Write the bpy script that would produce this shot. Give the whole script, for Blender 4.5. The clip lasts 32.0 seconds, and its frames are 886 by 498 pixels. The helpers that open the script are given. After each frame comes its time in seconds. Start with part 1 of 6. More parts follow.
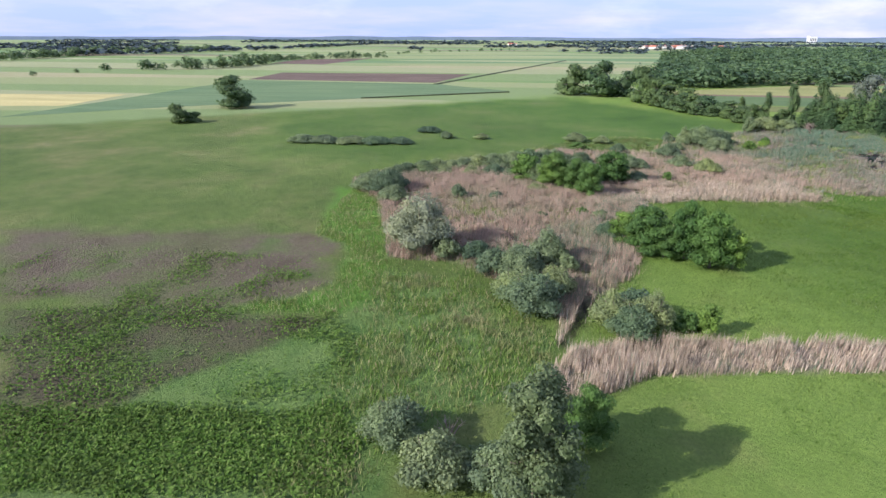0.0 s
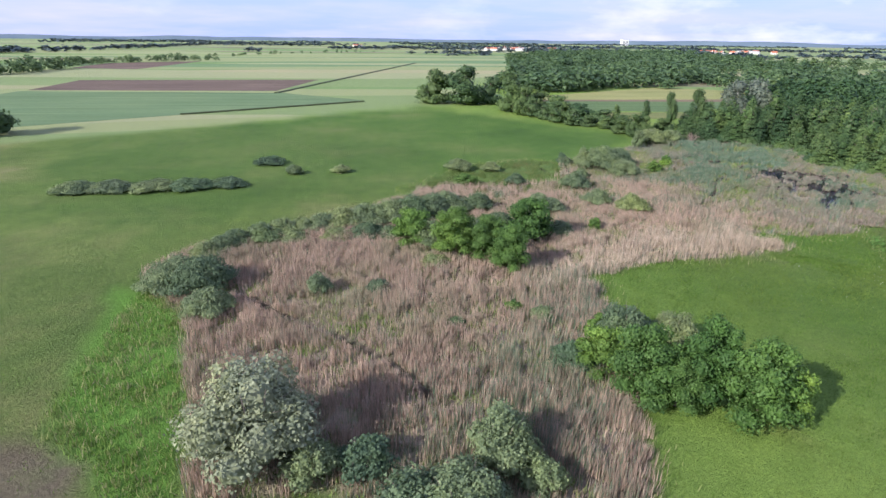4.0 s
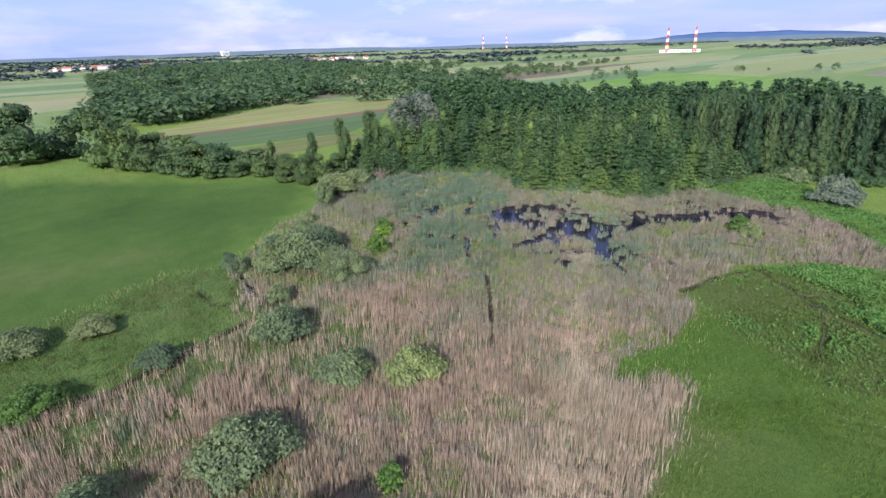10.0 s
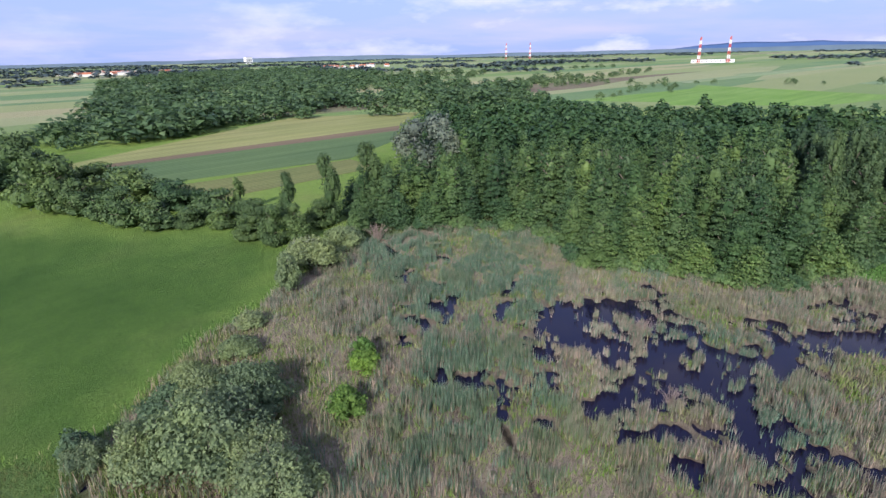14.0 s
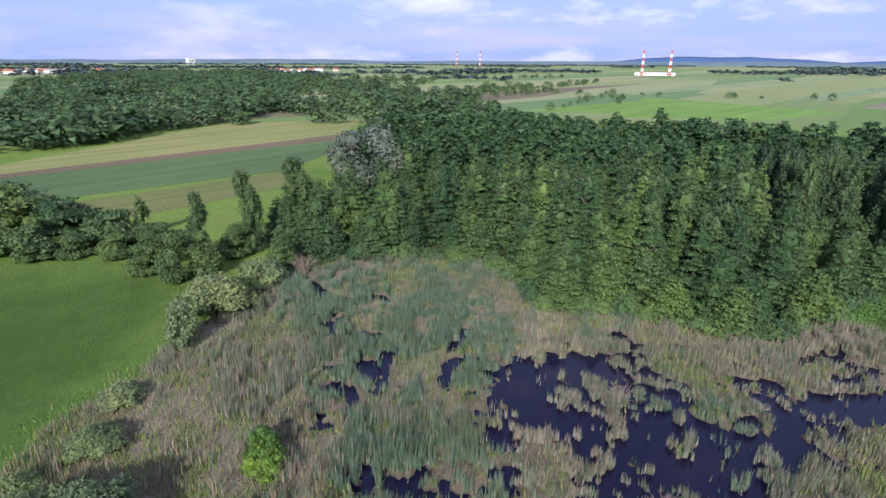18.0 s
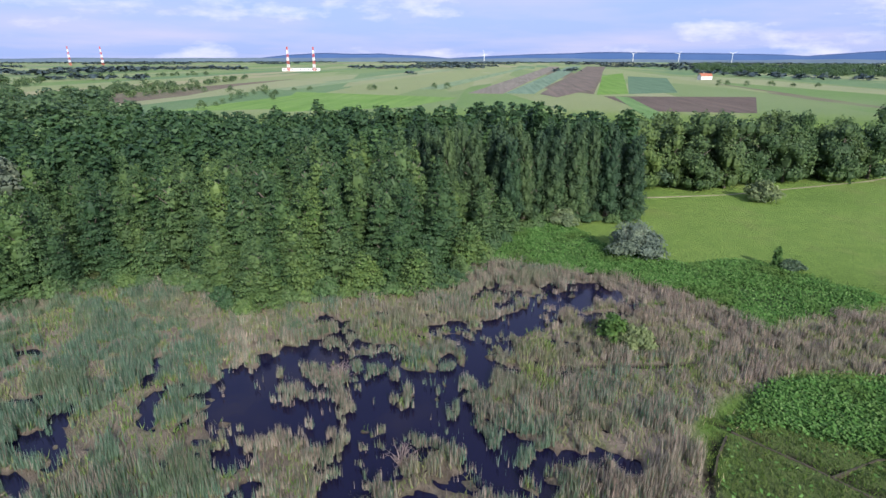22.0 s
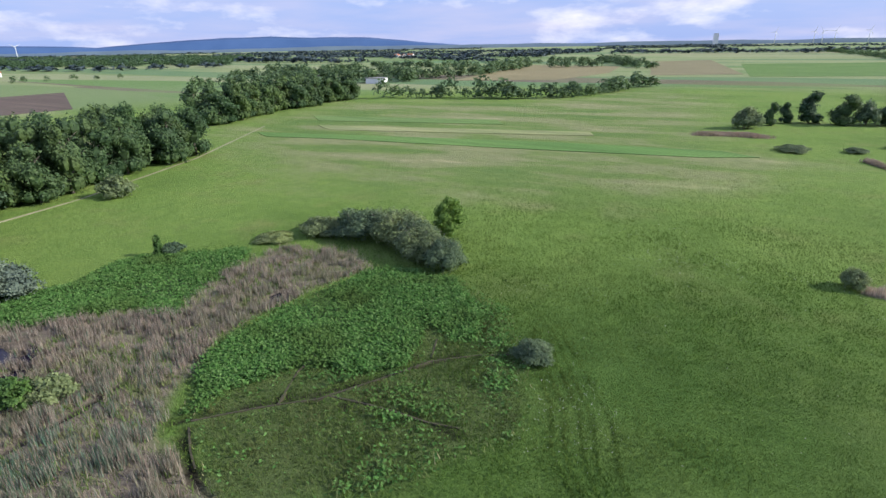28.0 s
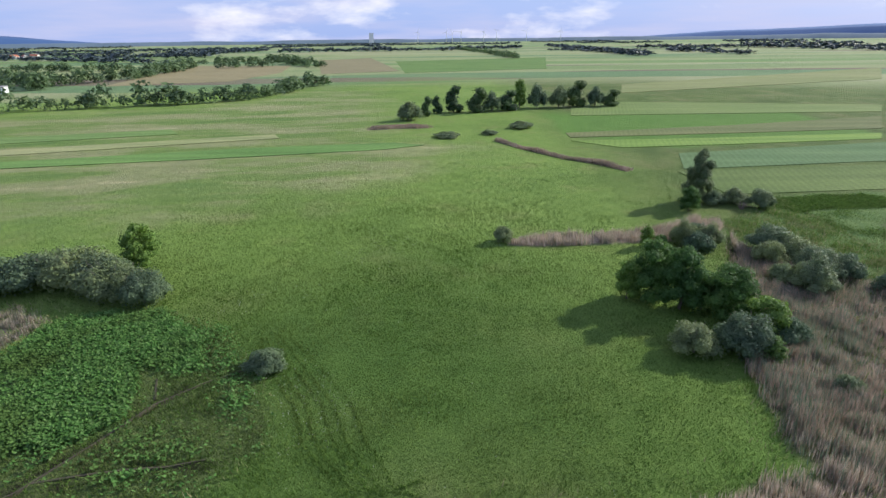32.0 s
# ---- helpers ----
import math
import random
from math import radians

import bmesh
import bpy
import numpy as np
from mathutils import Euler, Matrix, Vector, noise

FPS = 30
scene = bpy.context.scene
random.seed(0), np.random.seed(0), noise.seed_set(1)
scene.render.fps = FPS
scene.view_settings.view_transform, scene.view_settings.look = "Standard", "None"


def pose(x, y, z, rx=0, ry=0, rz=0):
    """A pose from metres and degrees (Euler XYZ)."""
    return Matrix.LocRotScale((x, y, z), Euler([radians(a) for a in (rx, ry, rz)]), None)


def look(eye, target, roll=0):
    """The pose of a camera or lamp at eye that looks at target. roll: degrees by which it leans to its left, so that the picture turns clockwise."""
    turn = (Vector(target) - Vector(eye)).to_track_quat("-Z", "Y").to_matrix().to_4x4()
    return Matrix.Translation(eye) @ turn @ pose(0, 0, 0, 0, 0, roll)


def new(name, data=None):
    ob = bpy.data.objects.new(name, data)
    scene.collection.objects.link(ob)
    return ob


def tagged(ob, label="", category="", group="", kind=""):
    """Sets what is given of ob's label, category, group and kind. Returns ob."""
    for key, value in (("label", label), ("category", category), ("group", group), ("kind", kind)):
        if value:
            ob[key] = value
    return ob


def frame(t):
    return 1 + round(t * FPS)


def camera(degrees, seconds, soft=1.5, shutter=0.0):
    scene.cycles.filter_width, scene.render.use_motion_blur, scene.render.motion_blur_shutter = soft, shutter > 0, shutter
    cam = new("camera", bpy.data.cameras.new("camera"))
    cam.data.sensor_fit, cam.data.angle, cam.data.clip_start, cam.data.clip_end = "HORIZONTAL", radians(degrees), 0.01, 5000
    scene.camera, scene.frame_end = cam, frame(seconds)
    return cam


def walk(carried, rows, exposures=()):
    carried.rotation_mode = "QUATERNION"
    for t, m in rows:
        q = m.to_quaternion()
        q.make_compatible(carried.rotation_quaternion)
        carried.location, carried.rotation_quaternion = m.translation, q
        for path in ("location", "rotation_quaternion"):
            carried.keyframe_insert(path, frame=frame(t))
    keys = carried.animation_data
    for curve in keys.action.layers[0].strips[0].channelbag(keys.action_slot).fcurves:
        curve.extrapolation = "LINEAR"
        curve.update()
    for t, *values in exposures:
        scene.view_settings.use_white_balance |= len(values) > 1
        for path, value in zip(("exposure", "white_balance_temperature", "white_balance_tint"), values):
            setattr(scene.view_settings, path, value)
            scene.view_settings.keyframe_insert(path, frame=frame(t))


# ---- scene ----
cam = camera(79.0, 32.0)
PATH = [
    (0, (0.0, 0.002, 28.903), (-0.251, 1.845, 28.166), 0.2),
    (0.5, (-0.991, 4.833, 29.118), (-1.237, 6.676, 28.38), 0.2),
    (1, (-1.85, 9.607, 29.173), (-1.94, 11.464, 28.436), -0.1),
    (1.5, (-2.792, 14.459, 29.235), (-2.768, 16.318, 28.499), -0.3),
    (2, (-3.41, 19.419, 29.325), (-3.379, 21.28, 28.591), -0.3),
    (2.5, (-3.898, 24.343, 29.464), (-3.867, 26.203, 28.73), -0.3),
    (4.5, (-3.583, 43.866, 29.183), (-3.274, 45.702, 28.455), 0.9),
    (5, (-2.966, 49.25, 29.494), (-2.631, 51.083, 28.767), 0.9),
    (5.5, (-2.717, 53.223, 29.157), (-2.232, 55.026, 28.439), 0.5),
    (6, (-2.288, 57.421, 29.028), (-1.698, 59.195, 28.319), 0.1),
    (6.5, (-1.325, 62.573, 29.282), (-0.641, 64.315, 28.576), 0.0),
    (7, (-0.223, 67.434, 29.529), (0.577, 69.126, 28.823), -0.1),
    (7.5, (1.454, 72.521, 29.607), (2.346, 74.166, 28.902), -0.2),
    (8, (3.406, 77.26, 29.721), (4.37, 78.865, 29.016), -0.5),
    (8.5, (5.799, 81.651, 29.921), (6.874, 83.183, 29.215), -0.9),
    (9, (8.151, 85.953, 30.113), (9.419, 87.328, 29.403), -1.3),
    (9.5, (10.697, 90.171, 30.244), (12.022, 91.489, 29.532), -1.5),
    (10, (13.469, 93.771, 30.323), (14.803, 95.081, 29.613), -1.7),
    (10.5, (16.699, 97.531, 30.382), (18.037, 98.838, 29.674), -1.7),
    (11, (20.144, 101.278, 30.356), (21.487, 102.581, 29.65), -1.8),
    (11.5, (23.694, 104.933, 30.304), (25.032, 106.242, 29.599), -1.8),
    (12, (27.252, 108.44, 30.36), (28.579, 109.761, 29.658), -1.8),
    (12.5, (30.991, 111.967, 30.367), (32.305, 113.303, 29.667), -1.7),
    (13, (34.62, 115.221, 30.424), (35.927, 116.567, 29.729), -1.7),
    (13.5, (38.058, 118.221, 30.589), (39.356, 119.577, 29.898), -1.5),
    (14, (41.423, 120.963, 30.739), (42.716, 122.328, 30.055), -1.3),
    (14.5, (44.421, 123.184, 30.88), (45.708, 124.556, 30.202), -1.0),
    (16.5, (51.473, 129.357, 30.456), (52.775, 130.724, 29.794), 0.2),
    (17, (51.915, 129.496, 30.339), (53.225, 130.856, 29.679), 0.5),
    (17.5, (52.245, 129.25, 30.397), (53.614, 130.549, 29.735), 0.4),
    (18, (52.19, 129.256, 30.382), (53.612, 130.496, 29.718), 0.3),
    (18.5, (51.848, 129.123, 30.33), (53.334, 130.284, 29.663), 0.1),
    (19, (51.82, 129.103, 30.453), (53.388, 130.148, 29.783), -0.1),
    (19.5, (51.825, 129.179, 30.578), (53.48, 130.077, 29.906), -0.4),
    (20, (51.931, 129.35, 30.548), (53.649, 130.121, 29.873), -0.5),
    (20.5, (52.021, 129.488, 30.399), (53.787, 130.139, 29.724), -0.5),
    (21, (52.057, 129.772, 29.777), (53.871, 130.286, 29.109), -0.1),
    (21.5, (51.892, 130.058, 29.607), (53.743, 130.407, 28.936), 0.2),
    (22, (52.04, 129.99, 29.523), (53.912, 130.204, 28.852), 0.1),
    (22.5, (52.34, 129.762, 29.382), (54.222, 129.849, 28.711), -0.2),
    (23, (52.473, 129.508, 29.283), (54.356, 129.466, 28.611), -0.5),
    (23.5, (52.581, 129.298, 29.29), (54.455, 129.115, 28.615), -0.8),
    (24, (52.581, 129.496, 29.498), (54.428, 129.15, 28.815), -0.8),
    (24.5, (52.452, 129.722, 29.679), (54.257, 129.202, 28.992), -0.7),
    (25, (52.456, 129.862, 29.729), (54.195, 129.156, 29.038), -0.8),
    (25.5, (52.771, 129.646, 29.522), (54.426, 128.761, 28.829), -1.0),
    (26, (52.782, 129.747, 29.356), (54.337, 128.696, 28.664), -1.1),
    (26.5, (52.723, 129.755, 29.343), (54.166, 128.557, 28.649), -1.3),
    (28.5, (52.888, 129.951, 30.058), (53.78, 128.311, 29.34), -0.8),
    (29, (52.906, 130.22, 30.409), (53.682, 128.524, 29.686), -0.7),
    (29.5, (52.977, 130.408, 30.577), (53.641, 128.667, 29.852), -0.6),
    (30, (52.848, 130.665, 30.58), (53.401, 128.886, 29.853), -0.7),
    (30.5, (52.85, 130.77, 30.524), (53.28, 128.957, 29.796), -0.8),
    (31, (52.804, 130.895, 30.522), (53.102, 129.057, 29.792), -1.0),
    (31.5, (52.472, 131.611, 30.805), (52.632, 129.756, 30.075), -1.0),
    (32, (52.039, 132.745, 31.398), (52.066, 130.884, 30.666), -0.7),
]
walk(cam, [(t, look(eye, target, roll)) for t, eye, target, roll in PATH],
     [(0.0, 0.80, 6420, 15), (5.0, 0.78, 6420, 14), (9.0, 0.64, 6370, 13), (12.5, 0.53, 6370, 14), (21.0, 0.47, 6370, 12), (28.0, 0.42, 6420, 9), (32.0, 0.38, 6470, 8)])

SUN_AZ_DEG, SUN_EL_DEG = 241.0, 29.0
SKY_STRENGTH, SUN_STRENGTH = 0.108, 4.8
REED_COUNT, HERB_COUNT, GRASS_COUNT = 3600000, 620000, 1700000

# ---------------------------------------------------------------- light
SUN_AZ, SUN_EL = radians(SUN_AZ_DEG), radians(SUN_EL_DEG)   # where the sun stands: from +y towards +x, and above the plain
world = bpy.data.worlds.new("sky")
scene.world = world
world.use_nodes = True
wn, wl = world.node_tree.nodes, world.node_tree.links
wn.clear()

sky = wn.new("ShaderNodeTexSky")
sky.sky_type = "NISHITA"
sky.sun_disc = False
sky.sun_elevation, sky.sun_rotation = SUN_EL, SUN_AZ
sky.air_density, sky.dust_density, sky.ozone_density = 1.0, 1.6, 3.0
coord = wn.new("ShaderNodeTexCoord")
sep = wn.new("ShaderNodeSeparateXYZ")
wl.new(coord.outputs["Generated"], sep.inputs[0])
lift = wn.new("ShaderNodeMath")
lift.operation = "MAXIMUM"
lift.inputs[1].default_value = 0.0
wl.new(sep.outputs[2], lift.inputs[0])
plus = wn.new("ShaderNodeMath")
plus.operation = "ADD"
plus.inputs[1].default_value = 0.09
wl.new(lift.outputs[0], plus.inputs[0])
dx, dy = wn.new("ShaderNodeMath"), wn.new("ShaderNodeMath")
dx.operation = dy.operation = "DIVIDE"
wl.new(sep.outputs[0], dx.inputs[0]), wl.new(plus.outputs[0], dx.inputs[1])
wl.new(sep.outputs[1], dy.inputs[0]), wl.new(plus.outputs[0], dy.inputs[1])
comb = wn.new("ShaderNodeCombineXYZ")
wl.new(dx.outputs[0], comb.inputs[0]), wl.new(dy.outputs[0], comb.inputs[1])
layer = wn.new("ShaderNodeTexNoise")           # high thin cloud
layer.inputs["Scale"].default_value, layer.inputs["Detail"].default_value = 0.33, 7
layer.inputs["Roughness"].default_value = 0.55
wl.new(comb.outputs[0], layer.inputs["Vector"])
soft_cloud = wn.new("ShaderNodeMapRange")
soft_cloud.inputs[1].default_value, soft_cloud.inputs[2].default_value = 0.42, 0.82
wl.new(layer.outputs["Fac"], soft_cloud.inputs[0])
stretch = wn.new("ShaderNodeMapping")          # small heaped clouds low over the plain
stretch.inputs["Scale"].default_value = (1, 1, 3.2)
wl.new(coord.outputs["Generated"], stretch.inputs[0])
heap = wn.new("ShaderNodeTexNoise")
heap.inputs["Scale"].default_value, heap.inputs["Detail"].default_value = 5.5, 8
heap.inputs["Roughness"].default_value = 0.58
wl.new(stretch.outputs[0], heap.inputs["Vector"])
hard_cloud = wn.new("ShaderNodeMapRange")
hard_cloud.inputs[1].default_value, hard_cloud.inputs[2].default_value = 0.52, 0.76
wl.new(heap.outputs["Fac"], hard_cloud.inputs[0])
mist = wn.new("ShaderNodeMix")                 # bright blue-white air
mist.data_type = "RGBA"
mist.inputs[0].default_value = 0.85
mist.inputs[7].default_value = (3.0, 3.95, 7.2, 1)
wl.new(sky.outputs[0], mist.inputs[6])
mix1 = wn.new("ShaderNodeMix")
mix1.data_type = "RGBA"
mix1.inputs[7].default_value = (5.0, 4.85, 6.5, 1)
wl.new(soft_cloud.outputs[0], mix1.inputs[0]), wl.new(mist.outputs[2], mix1.inputs[6])
mix2 = wn.new("ShaderNodeMix")
mix2.data_type = "RGBA"
mix2.inputs[7].default_value = (8.2, 7.9, 8.2, 1)
half = wn.new("ShaderNodeMath")
half.operation = "MULTIPLY"
half.inputs[1].default_value = 0.75
toward_east = wn.new("ShaderNodeVectorMath")
toward_east.operation = "DOT_PRODUCT"
toward_east.inputs[1].default_value = (0.75, -0.6, 0.0)
wl.new(coord.outputs["Generated"], toward_east.inputs[0])
share = wn.new("ShaderNodeMapRange")
share.inputs[1].default_value, share.inputs[2].default_value = -0.5, 0.45
share.inputs[3].default_value, share.inputs[4].default_value = 0.28, 1.25
wl.new(toward_east.outputs["Value"], share.inputs[0])
heaped = wn.new("ShaderNodeMath")
heaped.operation = "MULTIPLY"
wl.new(hard_cloud.outputs[0], heaped.inputs[0]), wl.new(share.outputs[0], heaped.inputs[1])
wl.new(heaped.outputs[0], half.inputs[0])
wl.new(half.outputs[0], mix2.inputs[0]), wl.new(mix1.outputs[2], mix2.inputs[6])
bg = wn.new("ShaderNodeBackground")
bg.inputs[1].default_value = SKY_STRENGTH
wl.new(mix2.outputs[2], bg.inputs[0])
wout = wn.new("ShaderNodeOutputWorld")
wl.new(bg.outputs[0], wout.inputs[0])

sun = new("sun", bpy.data.lights.new("sun", "SUN"))
sun.data.energy, sun.data.angle, sun.data.color = SUN_STRENGTH, radians(0.6), (1.0, 0.96, 0.90)
toward = Vector((math.sin(SUN_AZ) * math.cos(SUN_EL), math.cos(SUN_AZ) * math.cos(SUN_EL), math.sin(SUN_EL)))
sun.matrix_world = look(toward * 300 + Vector((50, 80, 0)), (50, 80, 0))


# ---------------------------------------------------------------- materials
def material(name):
    m = bpy.data.materials.new(name)
    m.use_nodes = True
    nt = m.node_tree
    nt.nodes.clear()
    out = nt.nodes.new("ShaderNodeOutputMaterial")
    return m, nt.nodes, nt.links, out


def ramp(nodes, stops):
    r = nodes.new("ShaderNodeValToRGB")
    el = r.color_ramp.elements
    for i, (p, c) in enumerate(stops):
        e = el[i] if i < 2 else el.new(p)
        e.position, e.color = p, (*c, 1)
    return r


def noise_fac(nodes, links, scale, detail=4, vector=None, rough=0.55, spread=(0.3, 0.7)):
    n = nodes.new("ShaderNodeTexNoise")
    n.inputs["Scale"].default_value, n.inputs["Detail"].default_value, n.inputs["Roughness"].default_value = scale, detail, rough
    if vector is None:
        g = nodes.new("ShaderNodeNewGeometry")
        vector = g.outputs["Position"]
    links.new(vector, n.inputs["Vector"])
    mr = nodes.new("ShaderNodeMapRange")
    mr.inputs[1].default_value, mr.inputs[2].default_value = spread
    links.new(n.outputs["Fac"], mr.inputs[0])
    return mr.outputs[0]


def mixed(nodes, links, a, b, fac, how="MIX"):
    m = nodes.new("ShaderNodeMix")
    m.data_type, m.blend_type = "RGBA", how
    for sock, v in ((m.inputs[0], fac), (m.inputs[6], a), (m.inputs[7], b)):
        if isinstance(v, (int, float)):
            sock.default_value = v
        elif isinstance(v, tuple):
            sock.default_value = (*v, 1)
        else:
            links.new(v, sock)
    return m.outputs[2]


def surface(nodes, links, out, colour, rough=0.9, gloss=0.2, bump=None, strength=0.4, distance=0.1, metal=0.0):
    p = nodes.new("ShaderNodeBsdfPrincipled")
    p.inputs["Roughness"].default_value, p.inputs["Specular IOR Level"].default_value = rough, gloss
    p.inputs["Metallic"].default_value = metal
    if isinstance(colour, tuple):
        p.inputs["Base Color"].default_value = (*colour, 1)
    else:
        links.new(colour, p.inputs["Base Color"])
    if bump is not None:
        b = nodes.new("ShaderNodeBump")
        b.inputs["Strength"].default_value, b.inputs["Distance"].default_value = strength, distance
        links.new(bump, b.inputs["Height"])
        links.new(b.outputs[0], p.inputs["Normal"])
    links.new(p.outputs[0], out.inputs[0])
    return p


def blade_material(name, stops, patch=None, scale=0.08, through_light=0.35):
    """Leaves and blades: each one has its own shade; patches of another colour drift over the stand; light comes through."""
    m, n, l, out = material(name)
    g = n.new("ShaderNodeNewGeometry")
    r = ramp(n, stops)
    l.new(g.outputs["Random Per Island"], r.inputs[0])
    col = r.outputs[0]
    if patch:
        col = mixed(n, l, col, patch, noise_fac(n, l, scale, 4, spread=(0.48, 0.72)))
    shade = noise_fac(n, l, scale * 6, 3, spread=(0.25, 0.75))
    rr = ramp(n, [(0, (0.72, 0.72, 0.72)), (1, (1.15, 1.15, 1.15))])
    l.new(shade, rr.inputs[0])
    col = mixed(n, l, col, rr.outputs[0], 1.0, "MULTIPLY")
    tufts = ramp(n, [(0, (0.66, 0.68, 0.66)), (0.5, (1, 1, 1)), (1, (1.22, 1.2, 1.2))])
    l.new(noise_fac(n, l, 1.5, 2, spread=(0.3, 0.7)), tufts.inputs[0])
    col = mixed(n, l, col, tufts.outputs[0], 0.8, "MULTIPLY")
    d, t, mx = n.new("ShaderNodeBsdfDiffuse"), n.new("ShaderNodeBsdfTranslucent"), n.new("ShaderNodeMixShader")
    l.new(col, d.inputs[0]), l.new(col, t.inputs[0])
    mx.inputs[0].default_value = through_light
    l.new(d.outputs[0], mx.inputs[1]), l.new(t.outputs[0], mx.inputs[2])
    l.new(mx.outputs[0], out.inputs[0])
    return m


def leaf_material(name, dark, light, through_light=0.3):
    """Foliage: shade by leaf and by tree, with lighter young growth in patches."""
    m, n, l, out = material(name)
    g, oi = n.new("ShaderNodeNewGeometry"), n.new("ShaderNodeObjectInfo")
    r = ramp(n, [(0, dark), (1, light)])
    l.new(g.outputs["Random Per Island"], r.inputs[0])
    tone = ramp(n, [(0, (0.58, 0.70, 0.74)), (0.5, (1, 1, 1)), (1, (1.28, 1.18, 0.98))])
    l.new(oi.outputs["Random"], tone.inputs[0])
    col = mixed(n, l, r.outputs[0], tone.outputs[0], 1.0, "MULTIPLY")
    shade = noise_fac(n, l, 0.7, 3, spread=(0.3, 0.7))
    rr = ramp(n, [(0, (0.75, 0.78, 0.8)), (1, (1.2, 1.18, 1.05))])
    l.new(shade, rr.inputs[0])
    col = mixed(n, l, col, rr.outputs[0], 1.0, "MULTIPLY")
    growth = ramp(n, [(0, (0.74, 0.78, 0.86)), (0.6, (1, 1, 1)), (1, (1.22, 1.18, 1.02))])
    l.new(noise_fac(n, l, 0.085, 2, spread=(0.32, 0.68)), growth.inputs[0])
    col = mixed(n, l, col, growth.outputs[0], 1.0, "MULTIPLY")
    d, t, mx = n.new("ShaderNodeBsdfPrincipled"), n.new("ShaderNodeBsdfTranslucent"), n.new("ShaderNodeMixShader")
    d.inputs["Roughness"].default_value, d.inputs["Specular IOR Level"].default_value = 0.6, 0.25
    l.new(col, d.inputs["Base Color"]), l.new(col, t.inputs[0])
    mx.inputs[0].default_value = through_light
    l.new(d.outputs[0], mx.inputs[1]), l.new(t.outputs[0], mx.inputs[2])
    l.new(mx.outputs[0], out.inputs[0])
    return m


def plain_material(name, a, b, scale=2.0, rough=0.85, bump=0.3, metal=0.0):
    m, n, l, out = material(name)
    r = ramp(n, [(0, a), (1, b)])
    l.new(noise_fac(n, l, scale, 5), r.inputs[0])
    surface(n, l, out, r.outputs[0], rough, 0.25, noise_fac(n, l, scale * 8, 3), bump, 0.05, metal)
    return m


def field_material(name, a, b, angle=0.0, row=1.2, patch=0.02, c=None):
    """A tilled or sown field: drifting patches and fine rows along one direction."""
    m, n, l, out = material(name)
    g = n.new("ShaderNodeNewGeometry")
    turn = n.new("ShaderNodeMapping")
    turn.inputs["Rotation"].default_value = (0, 0, radians(angle))
    l.new(g.outputs["Position"], turn.inputs[0])
    wave = n.new("ShaderNodeTexWave")
    wave.inputs["Scale"].default_value, wave.inputs["Distortion"].default_value = 1.0 / row * 0.31, 1.2
    wave.inputs["Detail"].default_value, wave.inputs["Detail Scale"].default_value = 3, 1.5
    l.new(turn.outputs[0], wave.inputs["Vector"])
    col = ramp(n, [(0, a), (1, b)])
    l.new(noise_fac(n, l, patch, 6, spread=(0.3, 0.7)), col.inputs[0])
    colour = col.outputs[0]
    if c:
        colour = mixed(n, l, colour, c, noise_fac(n, l, patch * 2.7, 6, spread=(0.5, 0.68)))
    drill = n.new("ShaderNodeMapping")          # long streaks left by drilling and mowing
    drill.inputs["Rotation"].default_value = (0, 0, radians(angle))
    drill.inputs["Scale"].default_value = (0.010, 0.20, 1.0)
    l.new(g.outputs["Position"], drill.inputs[0])
    streak = ramp(n, [(0, (0.76, 0.79, 0.76)), (0.5, (1, 1, 1)), (1, (1.24, 1.18, 1.16))])
    l.new(noise_fac(n, l, 1.0, 5, drill.outputs[0], spread=(0.3, 0.7)), streak.inputs[0])
    colour = mixed(n, l, colour, streak.outputs[0], 0.9, "MULTIPLY")
    rows = ramp(n, [(0, (0.8, 0.8, 0.8)), (1, (1.12, 1.12, 1.12))])
    l.new(wave.outputs["Fac"], rows.inputs[0])
    colour = mixed(n, l, colour, rows.outputs[0], 0.4, "MULTIPLY")
    grain = ramp(n, [(0, (0.7, 0.7, 0.7)), (1, (1.25, 1.25, 1.25))])
    l.new(noise_fac(n, l, 1.7, 4, spread=(0.25, 0.75)), grain.inputs[0])
    colour = mixed(n, l, colour, grain.outputs[0], 0.8, "MULTIPLY")
    surface(n, l, out, colour, 0.95, 0.1, noise_fac(n, l, 2.5, 3), 0.5, 0.15)
    return m


